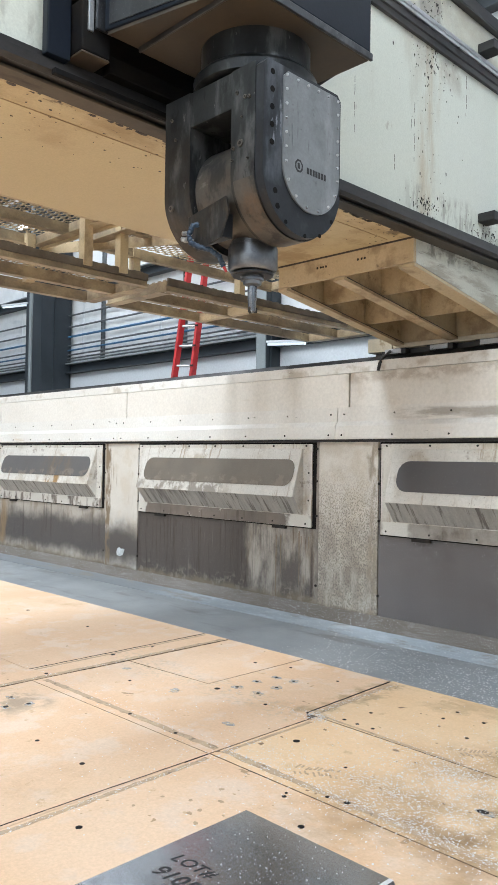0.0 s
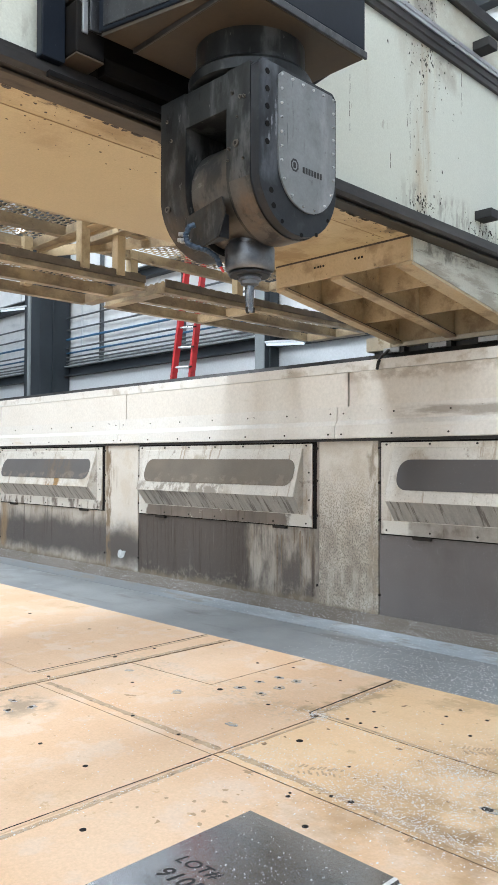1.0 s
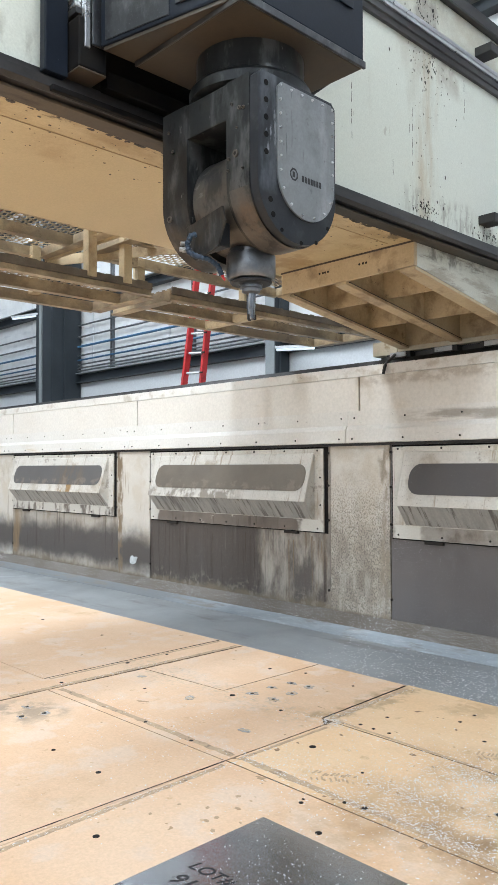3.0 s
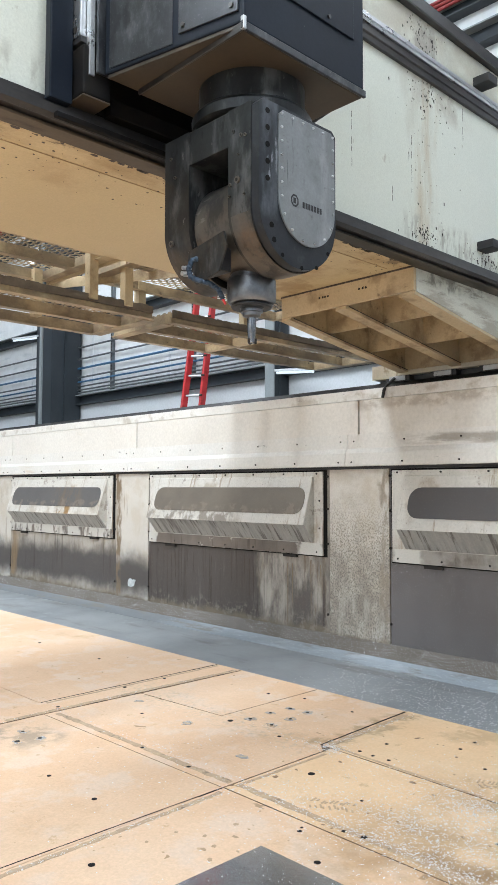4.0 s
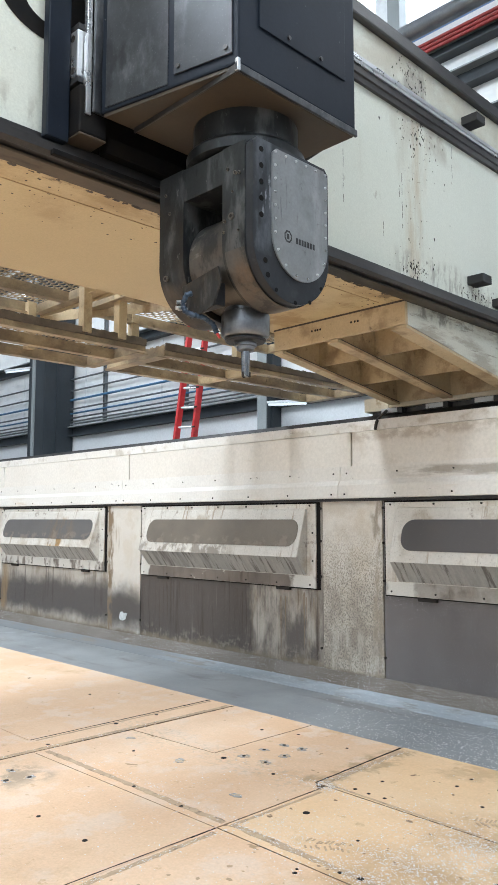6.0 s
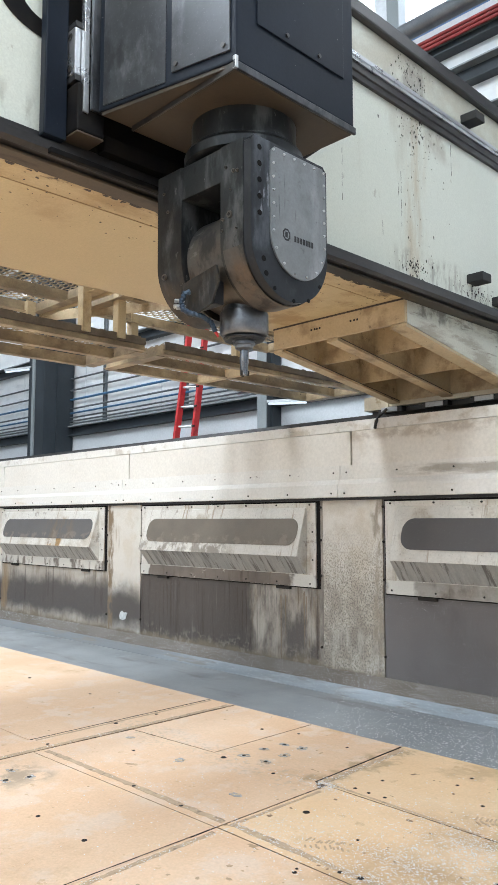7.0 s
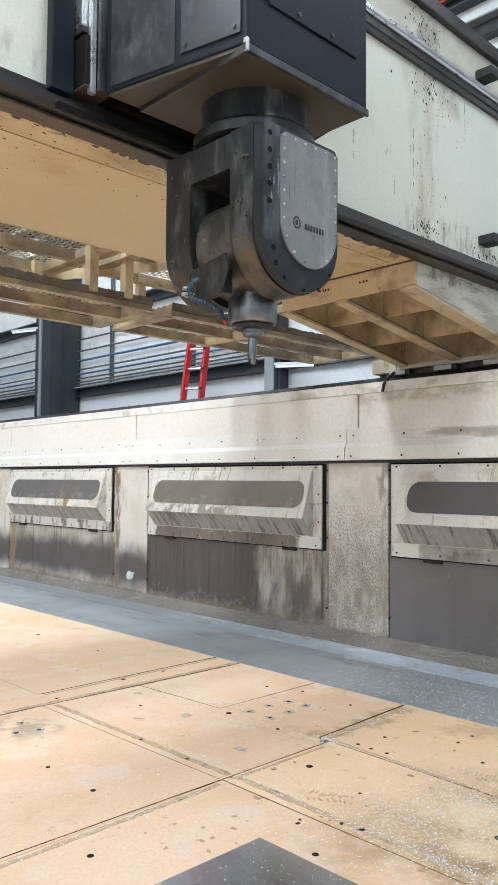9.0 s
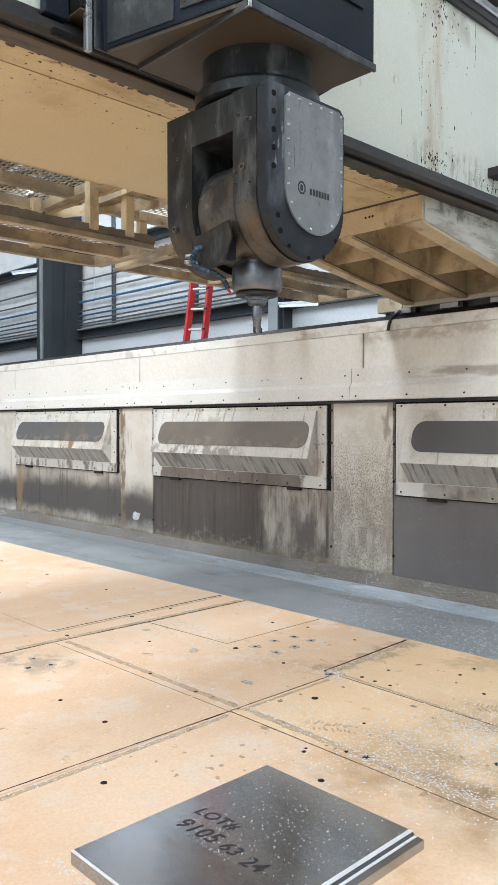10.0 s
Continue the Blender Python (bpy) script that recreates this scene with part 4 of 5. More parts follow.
b_sleeper = board([(-4.328, 2.0), (-4.193, -4), (-3.99, -4), (-4.103, 2.0), (-4.088, YE), (-4.345, YE)], "narrow dust-stained board strip between sheets")
b_mid = board([(-4.098, 2.3215), (-2.553, 2.3415), (-2.553, 3.03), (-2.626, 3.09), (-2.662, YE), (-3.352, YE), (-3.352, 3.052), (-4.085, 3.008)])
b_patch = board([(-4.083, 3.012), (-3.356, 3.056), (-3.356, YE), (-4.083, YE)])
b_midlow = board([(-4.098, 2.3205), (-3.985, -4), (-2.42, -4), (-2.5515, 2.3405)])
b_near = board([(-2.547, 2.348), (3.0, 2.32), (3.0, 2.95), (-2.547, 3.085)], OILY)
b_edge = board([(-2.619, 3.092), (3.0, 2.957), (3.0, YE + 0.01), (-2.655, YE + 0.01)], "oil-darkened honey-coloured board beside the gutter")
b_nearlow = board([(-2.547, 2.342), (-2.412, -4), (3.0, -4), (3.0, 2.314)], "honey-coloured board under the aluminium plate")
for ob in (b_near, b_edge):
    ob.data.materials[0] = M_BOARD_OIL


def strip(parent, p, q, w, name="seam_band"):
    p, q = Vector((*p, 0.001)), Vector((*q, 0.001))
    d = q - p
    side = Vector((-d.y, d.x, 0)).normalized() * w / 2
    n = max(6, int(d.length / 0.035))
    lo, hi = [], []
    for k in range(n + 1):
        c = p + d * k / n
        lo.append((c - side * random.uniform(0.6, 1.15)).xy)
        hi.append((c + side * random.uniform(0.6, 1.15)).xy)
    part(name, prism(lo + hi[::-1], "z", -0.003, 0.0012), M_SEAM, parent, "dust-filled worn band along the seam")


random.seed(44)
strip(b_nearlow, (-2.478, 0.2), (-2.515, 2.3), 0.03)
strip(b_edge, (-2.585, 3.12), (-2.618, 3.85), 0.04)
strip(b_mid, (-4.06, 2.392), (-2.57, 2.405), 0.04)
strip(b_near, (-2.53, 2.415), (0.5, 2.37), 0.045)
strip(b_near, (-2.52, 2.44), (-2.515, 3.0), 0.02)
strip(b_sleeper, (-4.13, 2.1), (-4.115, 3.88), 0.045)
strip(b_sleeper, (-4.30, 2.45), (-4.315, 3.88), 0.02)
strip(b_edge, (-2.56, 3.115), (-1.7, 3.08), 0.018)


def crack(parent, p, q, w=0.007, material=None):
    """The dark open joint between two sheets, uneven in width."""
    p, q = Vector((*p, 0)), Vector((*q, 0))
    d = q - p
    side = Vector((-d.y, d.x, 0)).normalized() * w / 2
    n = max(6, int(d.length / 0.05))
    lo, hi = [], []
    for k in range(n + 1):
        c = p + d * k / n
        lo.append((c - side * random.uniform(0.35, 1.2)).xy)
        hi.append((c + side * random.uniform(0.35, 1.2)).xy)
    part("open_joint", prism(lo + hi[::-1], "z", -0.03, 0.0016), material or M_JOINT, parent, "dark open joint")


crack(b_nearlow, (-2.55, -0.5), (-2.55, 2.34), 0.005, M_PIT)
crack(b_mid, (-2.55, 2.345), (-2.55, 3.03), 0.004)
crack(b_mid, (-2.622, 3.09), (-2.659, 3.9), 0.009, M_PIT)
crack(b_edge, (-2.615, 3.088), (-1.2, 3.054), 0.004)
crack(b_edge, (-2.54, 3.03), (-2.62, 3.09), 0.006)
crack(b_midlow, (-4.09, 2.32), (-2.56, 2.34), 0.002)
crack(b_nearlow, (-2.545, 2.345), (0.4, 2.327), 0.0035)
crack(b_far, (-4.332, 2.43), (-4.349, 3.9), 0.009, M_PIT)
crack(b_sleeper, (-4.103, 2.0), (-4.09, 3.9), 0.005)
crack(b_sleeper, (-4.2, 0.5), (-4.104, 2.0), 0.008)
crack(b_mid, (-4.08, 3.01), (-3.356, 3.054), 0.002)
crack(b_mid, (-3.354, 3.056), (-3.354, 3.9), 0.002)
HOLES = [(b_mid, -3.249, 3.03, 0.021), (b_mid, -2.864, 3.031, 0.013), (b_near, -2.387, 2.749, 0.021), (b_mid, -3.225, 2.395, 0.013), (b_mid, -2.851, 2.393, 0.013),
         (b_midlow, -2.836, 1.86, 0.015), (b_midlow, -3.209, 1.855, 0.013), (b_nearlow, -2.35, 1.538, 0.016), (b_nearlow, -2.022, 2.266, 0.012), (b_nearlow, -2.037, 2.295, 0.008),
         (b_near, -1.902, 2.389, 0.012), (b_near, -1.815, 2.403, 0.016), (b_near, -2.034, 2.672, 0.009), (b_nearlow, -1.81, 2.126, 0.016), (b_near, -1.422, 2.722, 0.019), (b_mid, -3.712, 2.747, 0.012),
         (b_mid, -3.267, 3.682, 0.012), (b_mid, -2.876, 3.67, 0.011), (b_patch, -3.504, 3.598, 0.014), (b_edge, -2.392, 3.346, 0.012), (b_edge, -2.421, 3.157, 0.013), (b_edge, -2.335, 3.152, 0.012),
         (b_edge, -2.243, 3.156, 0.012), (b_edge, -2.086, 3.554, 0.012), (b_edge, -2.087, 3.698, 0.012), (b_edge, -1.908, 3.649, 0.013), (b_edge, -1.856, 3.387, 0.012), (b_edge, -1.5, 3.5, 0.012),
         (b_sleeper, -4.279, 3.352, 0.014), (b_sleeper, -4.28, 3.019, 0.018), (b_sleeper, -4.176, 2.459, 0.014), (b_far, -6.006, 3.339, 0.018), (b_far, -5.128, 3.368, 0.014), (b_far, -6.9, 3.35, 0.015),
         (b_far, -7.8, 3.36, 0.014), (b_far, -5.6, 2.7, 0.014)]
for bd, x, y, r in HOLES:
    part("bolt_hole", rod((x, y, -0.004), (x, y, 0.0018), r * 0.8, seg=16), M_PIT, bd)
random.seed(4)
# worn clusters of ringed holes
WORN = ((b_midlow, -3.885, 2.077), (b_midlow, -3.72, 2.09), (b_midlow, -3.755, 1.977), (b_mid, -3.194, 3.136), (b_mid, -3.197, 3.303), (b_mid, -3.176, 3.453),
        (b_mid, -3.051, 3.468), (b_mid, -3.033, 3.301), (b_mid, -3.029, 3.142), (b_near, -1.405, 2.725), (b_mid, -3.384, 2.825), (b_mid, -3.941, 2.892), (b_mid, -2.775, 2.674))


def blot(x, y, r):
    n, a0, a1 = 22, random.uniform(0, 6), random.uniform(0, 6)
    pts = []
    for k in range(n):
        a = 2 * math.pi * k / n
        f = 0.8 + 0.16 * math.sin(2 * a + a0) + 0.12 * math.sin(5 * a + a1) + random.uniform(-0.06, 0.06)
        pts.append((x + r * f * math.cos(a) * 1.2, y + r * f * math.sin(a)))
    return pts


for k, (bd, x, y) in enumerate(WORN):
    part("wear_ring", prism(blot(x, y, random.uniform(0.028, 0.04)), "z", -0.004, 0.0011), M_WEAR, bd, "bright worn patch round a bolt hole")
    if k < 10:
        part("bolt_hole", rod((x, y, -0.004), (x, y, 0.0024), random.uniform(0.009, 0.015), seg=14), M_HOLE, bd)
# dirt marks with a ribbed pattern
pr = bmesh.new()
for cx, cy, turn in ((-2.09, 2.545, 0.5), (-1.71, 3.256, 0.6)):
    for k in range(10):
        for side in (-1, 1):
            u, w = (k - 4.5) * 0.019 + random.uniform(-0.005, 0.005), side * 0.026 + random.uniform(-0.012, 0.012)
            x, y = cx + u * math.cos(turn) - w * math.sin(turn), cy + u * math.sin(turn) + w * math.cos(turn)
            a = turn + 1.2 * side
            e = Vector((math.cos(a), math.sin(a), 0)) * random.uniform(0.008, 0.022)
            bar(Vector((x, y, 0.001)) - e, Vector((x, y, 0.001)) + e, 0.008, 0.0018, bm=pr)
solo("dirt_marks", pr, M_SEAM, "ribbed dirt marks on the boards", "dirt", kind="stuff")
# drips of oil
for k in range(9):
    x, y = random.gauss(-2.2, 0.12), random.gauss(1.95, 0.12)
    part("oil_spot", prism(blot(x, y, random.uniform(0.006, 0.012)), "z", -0.004, 0.0009), M_SPOT, b_nearlow)

# ---- aluminium work plate ----
pl = thing("work_plate", (-1.63, 1.6, 0), "grey milled aluminium plate with marker writing, sprinkled with chips", "metal plate")
part("slab", prism([(-1.975, 0.0), (-1.29, 0.0), (-1.29, 0.03), (-1.325, 0.03), (-1.332, 0.042), (-1.975, 0.042)], "y", 1.178, 2.01, b=0.0012), M_ALU, pl)
part("cut_edge", prism([(-1.3315, 0.0425), (-1.345, 0.0425), (-1.345, 0.0432), (-1.328, 0.0432)], "y", 1.18, 2.008), M_ALUBRIGHT, pl, "cut edge band, its glint put in as pale colour")
part("cut_edge", box(-1.974, -1.35, 1.1775, 1.187, 0.0405, 0.0428, 0.0008), M_ALUBRIGHT, pl, "cut edge band, its glint put in as pale colour")
part("cut_edge", prism([(-1.324, 0.0305), (-1.314, 0.0305), (-1.314, 0.0312), (-1.324, 0.0312)], "y", 1.18, 2.008), M_ALUBRIGHT, pl, "cut edge band, its glint put in as pale colour")


def writing(text, x, y, z, size, parent, slant=0.25, turn=0.0, bold=0.0022):
    cu = bpy.data.curves.new("writing", "FONT")
    cu.body, cu.size, cu.shear, cu.offset, cu.extrude, cu.space_character = text, size, slant, bold, 0.0002, 1.05
    cu.materials.append(M_INK)
    ob = new("writing", cu)
    ob.parent = parent
    ob.matrix_basis = Matrix.Translation(Vector((x, y, z)) - root_of(parent)) @ pose(0, 0, 0, 0, 0, turn)
    return tagged(ob, "black marker handwriting")


writing("LOT#", -1.90, 1.588, 0.0424, 0.068, pl, turn=4, bold=0.0004)
writing("9105", -1.885, 1.495, 0.0424, 0.083, pl, turn=4, bold=0.001)
writing("63", -1.69, 1.508, 0.0424, 0.07, pl, turn=-2, bold=0.0006)
writing("24", -1.585, 1.495, 0.0424, 0.075, pl, turn=4, bold=0.001)

pb = bmesh.new()
random.seed(8)
for row, (y, x0, n) in enumerate(((1.512, -1.885, 9), (1.478, -1.80, 9))):
    for k in range(n):
        x = x0 + k * 0.021
        if random.random() < 0.85:
            box(x, x + 0.009, y, y + random.uniform(0.008, 0.014), 0.0422, 0.0425, bm=pb)
tagged(part("faint_print", pb, M_PRINT, pl, "faint grey printed line, worn away"), kind="stuff")

# ---- swarf ----
rng = np.random.default_rng(7)


def swarf(name, spots, label, material=None):
    vs, fs = [], []
    for x, y, z, s in spots:
        a, t = rng.uniform(0, 6.28), rng.uniform(-0.6, 0.6)
        ln, wd = s * rng.uniform(0.45, 1.05), s * rng.uniform(0.28, 0.5)
        ca, sa = math.cos(a), math.sin(a)
        i = len(vs)
        for u, w, h in ((-ln, -wd, 0), (-ln, wd, 0), (0, wd, abs(t) * s), (0, -wd, abs(t) * s), (ln, wd * 0.6, 0), (ln, -wd * 0.6, 0)):
            vs.append((x + u * ca - w * sa, y + u * sa + w * ca, z + 0.0012 + h))
        fs += [(i, i + 3, i + 2, i + 1), (i + 3, i + 5, i + 4, i + 2)]
    me = bpy.data.meshes.new(name)
    me.from_pydata(vs, [], fs)
    me.materials.append(material or M_CHIP)
    return tagged(new(name, me), label, "metal chips", kind="stuff")


spots = []
for cx, cy, sx, sy, n in ((-1.62, 2.85, 0.27, 0.24, 2600), (-1.45, 2.42, 0.35, 0.1, 900), (-1.7, 2.42, 0.4, 0.03, 700), (-2.56, 3.09, 0.05, 0.03, 260), (-2.35, 3.05, 0.35, 0.015, 220),
                          (-2.3, 2.55, 0.12, 0.08, 160), (-1.3, 3.3, 0.5, 0.3, 900), (-2.59, 3.5, 0.015, 0.25, 220), (-2.1, 2.55, 0.6, 0.4, 1300), (-1.7, 2.95, 0.1, 0.06, 300), (-1.75, 2.6, 0.07, 0.06, 250), (-1.4, 2.85, 0.08, 0.07, 250), (-2.5, 1.9, 0.015, 0.45, 260), (-2.5, 2.45, 0.9, 0.02, 320),
                          (-4.12, 2.9, 0.02, 0.5, 160), (-3.3, 2.7, 0.5, 0.4, 260), (-1.5, 2.6, 0.12, 0.08, 300), (-1.95, 2.62, 0.1, 0.05, 200)):
    for x, y in zip(rng.normal(cx, sx, n), rng.normal(cy, sy, n)):
        if y < YE - 0.01 and not (-1.99 < x < -1.27 and 1.16 < y < 2.03):
            spots.append((x, y, 0.0, rng.choice((0.0026, 0.0036, 0.005, 0.007), p=(0.36, 0.32, 0.22, 0.1))))
for x, y in zip(rng.uniform(-4.0, 0.5, 12000), rng.normal(4.4, 0.3, 12000)):
    if YE + 0.02 < y < 4.86 and rng.random() < (x + 3.9) / 2.4:
        spots.append((x, y, -0.045, rng.choice((0.004, 0.006, 0.009))))
for x, y in zip(rng.uniform(-7, 0.5, 7000), np.full(7000, YE) + rng.normal(0.015, 0.016, 7000)):
    if y > YE + 0.005 and rng.random() < (x + 6.5) / 5:
        spots.append((x, y, -0.045, rng.choice((0.004, 0.006, 0.008))))
for x, y in zip(rng.uniform(-6.5, 0.5, 5500), rng.uniform(4.87, 5.09, 5500)):
    if rng.random() < (x + 7.0) / 5:
        spots.append((x, y, -0.045 + max(0, (y - 4.86) / 0.24) * 0.13, rng.choice((0.003, 0.004, 0.006))))
for x, y in zip(rng.normal(-1.68, 0.17, 420), rng.normal(1.75, 0.17, 420)):
    if -1.96 < x < -1.35 and 1.19 < y < 2.0:
        spots.append((x, y, 0.042, rng.choice((0.0016, 0.0022, 0.003, 0.004))))
for x, y in zip(rng.uniform(-2.05, -1.2, 500), rng.normal(1.16, 0.02, 500)):
    if y < 1.17:
        spots.append((x, y, 0.0, 0.004))
swarf("metal_chips", spots, "scattered silvery aluminium swarf on the table, gutter and plate")


# ---- gantry ----
gantry = thing("gantry", GANTRY_BASE, "pale green bridge gantry with tan underside, riding on the wall rail", "gantry")
BX0, BX1, BZ0, BZ1 = -3.77, -2.545, 2.70, 4.265
part("beam", box(BX0, BX1, -6.0, 5.5, BZ0 + 0.012, BZ1, 0.01), M_BEAM, gantry, "pale green painted box beam")
part("underside_plate", box(BX0 - 0.004, BX1 - 0.01, -6.0, 5.5, BZ0, BZ0 + 0.012), M_UNDER, gantry, "tan oil-stained underside")
part("underside_lip", box(BX1 - 0.05, BX1 + 0.04, -6.0, 5.5, BZ0 - 0.012, BZ0 - 0.001, 0.003), M_BROWNRAIL, gantry)
part("weld_seam", box(-2.762, -2.757, -6, 3.9, BZ0 - 0.003, BZ0 - 0.0002, 0.001), M_WELD, gantry)
part("lower_rail", prism([(BX1, 2.705), (BX1 + 0.07, 2.705), (BX1 + 0.085, 2.72), (BX1 + 0.085, 2.755), (BX1 + 0.05, 2.765), (BX1 + 0.05, 2.795), (BX1, 2.80)], "y", -6, 5.5), M_BARE, gantry, "dark oily guide rail")
part("upper_rail", prism([(BX1, 3.955), (BX1 + 0.045, 3.955), (BX1 + 0.05, 3.968), (BX1 + 0.036, 3.974), (BX1 + 0.05, 3.98), (BX1 + 0.05, 4.004), (BX1, 4.012)], "y", -6, 5.3), M_SILVER, gantry, "ground steel guide rail")
# dark strip along the beam, just below the ground rail
part("rail_seat", prism([(BX1, 3.872), (BX1 + 0.022, 3.872), (BX1 + 0.024, 3.905), (BX1 + 0.034, 3.91), (BX1 + 0.034, 3.954), (BX1, 3.954)], "y", -6, 5.3), M_BARE, gantry, "dark strip right under the ground rail")
part("top_flange", prism([(BX0 - 0.06, 4.266), (BX1 + 0.035, 4.266), (BX1 + 0.04, 4.275), (BX1 + 0.04, 4.315), (BX1 + 0.018, 4.325), (BX1 + 0.018, 4.375), (BX0 - 0.06, 4.375)], "y", -6, 5.5), M_BARE, gantry, "dark steel top flange")
for y, z in ((4.66, 4.08), (4.68, 2.95), (5.02, 2.86)):
    part("stop_block", box(BX1, BX1 + 0.12, y - 0.06, y + 0.06, z - 0.025, z + 0.035, 0.006), M_BLACK, gantry, "black rubber stop block")
# partly seen painted sign on the beam: a plain black curved stroke
sg = bmesh.new()
arc = [(1.45 + 0.24 * math.cos(radians(a)), 3.36 + 0.155 * math.sin(radians(a))) for a in range(180, 331, 6)]
arc += [(1.45 + 0.13 * math.cos(radians(a)), 3.36 + 0.085 * math.sin(radians(a))) for a in range(330, 179, -6)]
prism(arc, "x", BX1 + 0.001, BX1 + 0.004, bm=sg)
part("painted_stroke", sg, M_PIT, gantry, "black painted curved stroke")
# hairline cracks and drips in the paint
random.seed(11)
for y, z0, z1 in ((3.28, 3.1, 3.42), (3.86, 3.12, 3.47), (3.66, 3.02, 3.1), (4.46, 3.6, 3.85), (3.83, 3.3, 3.36), (2.95, 3.0, 3.1)):
    z = z1
    while z > z0:
        ln = random.uniform(0.015, 0.06)
        yy = y + random.uniform(-0.002, 0.002)
        part("paint_crack", box(BX1, BX1 + 0.0012, yy - 0.0009, yy + 0.0009, z - ln, z), M_HOLE, gantry)
        z -= ln + random.choice((0.002, 0.01, 0.04))


def fleck(bm, u, v, r, long, put):
    """A ragged drop of paint loss or grease, r wide and drawn out downwards."""
    n = 7
    ring = []
    for k in range(n):
        a = 2 * math.pi * k / n
        f = random.uniform(0.55, 1.15)
        ring.append((u + r * f * math.cos(a), v + r * f * math.sin(a) * (long if math.sin(a) < 0 else 1.0)))
    lo, hi = [bm.verts.new(put(p, 0.0002)) for p in ring], [bm.verts.new(put(p, 0.0012)) for p in ring]
    bm.faces.new(hi)
    for k in range(n):
        bm.faces.new((lo[k], lo[(k + 1) % n], hi[(k + 1) % n], hi[k]))


def on_beam(p, h):
    return (BX1 + h, p[0], p[1])


sp = bmesh.new()
for k in range(420):
    y, z = random.choice(((random.gauss(4.06, 0.1), random.gauss(3.79, 0.08)), (random.gauss(4.0, 0.09), random.gauss(4.13, 0.06)), (random.gauss(4.0, 0.07), random.gauss(2.88, 0.04)),
                          (random.gauss(4.05, 0.16), random.uniform(2.82, 3.9)), (random.gauss(4.75, 0.12), random.gauss(2.87, 0.04))))
    r = random.choice((0.0018, 0.0024, 0.003, 0.0042, 0.0065))
    if 2.82 < z < 3.89 or 4.03 < z < 4.25:
        fleck(sp, y, z, r, random.uniform(1.0, 3.5), on_beam)
tagged(part("rust_specks", sp, M_HOLE, gantry, "dark rust specks"), kind="stuff")

us = bmesh.new()
random.seed(31)
for k in range(330):
    x, y = BX1 - 0.08 - abs(random.gauss(0, 0.2)), random.uniform(-0.5, 3.9)
    if x > BX0 + 0.05:
        fleck(us, x, y, random.choice((0.0016, 0.0022, 0.003, 0.0055)), random.uniform(1, 2.5), lambda p, h: (p[0], p[1], BZ0 - h))
for k in range(46):
    y = random.uniform(-0.2, 3.9)
    fleck(us, BX1 - 0.072 - random.uniform(0, 0.012), y, random.uniform(0.006, 0.016), random.uniform(1.5, 5), lambda p, h: (p[0], p[1], BZ0 - h))
tagged(part("oil_specks", us, M_DRIP, gantry, "dark oil specks"), kind="stuff")

# end bracket down to the wall carriage
GX0, GX1, GY = -3.72, -2.60, 3.95
part("bracket_front", box(GX0, GX1, GY, GY + 0.03, 2.545, 2.695, 0.005), M_TAN, gantry)


def rib(x0, x1, y1=5.62):
    return prism([(GY + 0.031, 2.545), (5.4, 2.325), (y1, 2.325), (y1, 2.695), (GY + 0.031, 2.695)], "x", x0, x1)


part("bracket_rib", rib(GX0, GX0 + 0.025), M_TAN, gantry)
part("bracket_rib", rib(-3.20, -3.175), M_TAN, gantry)
part("bracket_cheek", rib(GX1 - 0.03, GX1, 5.7), M_CHEEK, gantry, "scuffed pale cheek plate")
for x0, x1 in ((GX0 - 0.004, GX0 + 0.085), (-3.225, -3.135), (GX1 - 0.11, GX1 + 0.004)):
    part("bracket_flange", prism([(GY + 0.005, 2.541), (5.4, 2.321), (5.4, 2.303), (GY + 0.005, 2.521)], "x", x0, x1), M_TAN, gantry)
for y in (4.42, 4.93):
    zb = 2.545 - (y - GY) / 1.45 * 0.22
    for x0, x1 in ((GX0 + 0.026, -3.201), (-3.174, GX1 - 0.031)):
        part("bracket_web", box(x0, x1, y, y + 0.015, zb + 0.02, 2.694), M_TAN, gantry)
part("bracket_back", box(GX0 + 0.026, GX1 - 0.031, 5.44, 5.455, 2.325, 2.694), M_TAN, gantry)
# dark beads along the joints of the bracket
for x in (GX0 + 0.085, -3.225, -3.135, GX1 - 0.11):
    part("oil_bead", bar((x, GY + 0.04, 2.5385), (x, 5.39, 2.3225), 0.008, 0.005), M_DRIP, gantry, "dark bead along a bracket joint")
part("oil_bead", box(GX0, GX1, GY - 0.004, GY - 0.0005, 2.688, 2.699), M_DRIP, gantry, "dark bead along a bracket joint")
part("oil_bead", box(GX1 + 0.0005, GX1 + 0.004, GY, 5.5, 2.688, 2.6985), M_DRIP, gantry, "dark bead along a bracket joint")
for x in (-3.33, -3.31, -3.285, -3.02, -2.99, -2.965, -3.36):
    part("bolt_hole", rod((x, GY + 0.001, 2.63), (x, GY - 0.002, 2.63), 0.008, seg=10), M_HOLE, gantry)
part("carriage", box(-3.99, -1.2, 5.405, 5.62, 2.285, 2.324, 0.005), M_YELLOW, gantry, "dirty cream carriage plate")
part("carriage_end", box(-4.0, -3.75, 5.39, 5.62, 2.265, 2.385, 0.005), M_YELLOW, gantry)
for x in (-3.86, -3.42, -2.98, -2.5, -2.05, -1.6):
    part("bearing_block", box(x, x + 0.24, 5.40, 5.60, 2.236, 2.284, 0.006), M_BARE, gantry, "black bearing block")
    part("bearing_end", box(x + 0.04, x + 0.2, 5.388, 5.399, 2.24, 2.28, 0.003), M_SILVER, gantry)
# added dark bar that keeps the gaps under the carriage dark
part("bearing_strip", box(-3.97, -1.2, 5.47, 5.50, 2.236, 2.284), M_BARE, gantry, "dark backing added to close the gaps between the bearings")
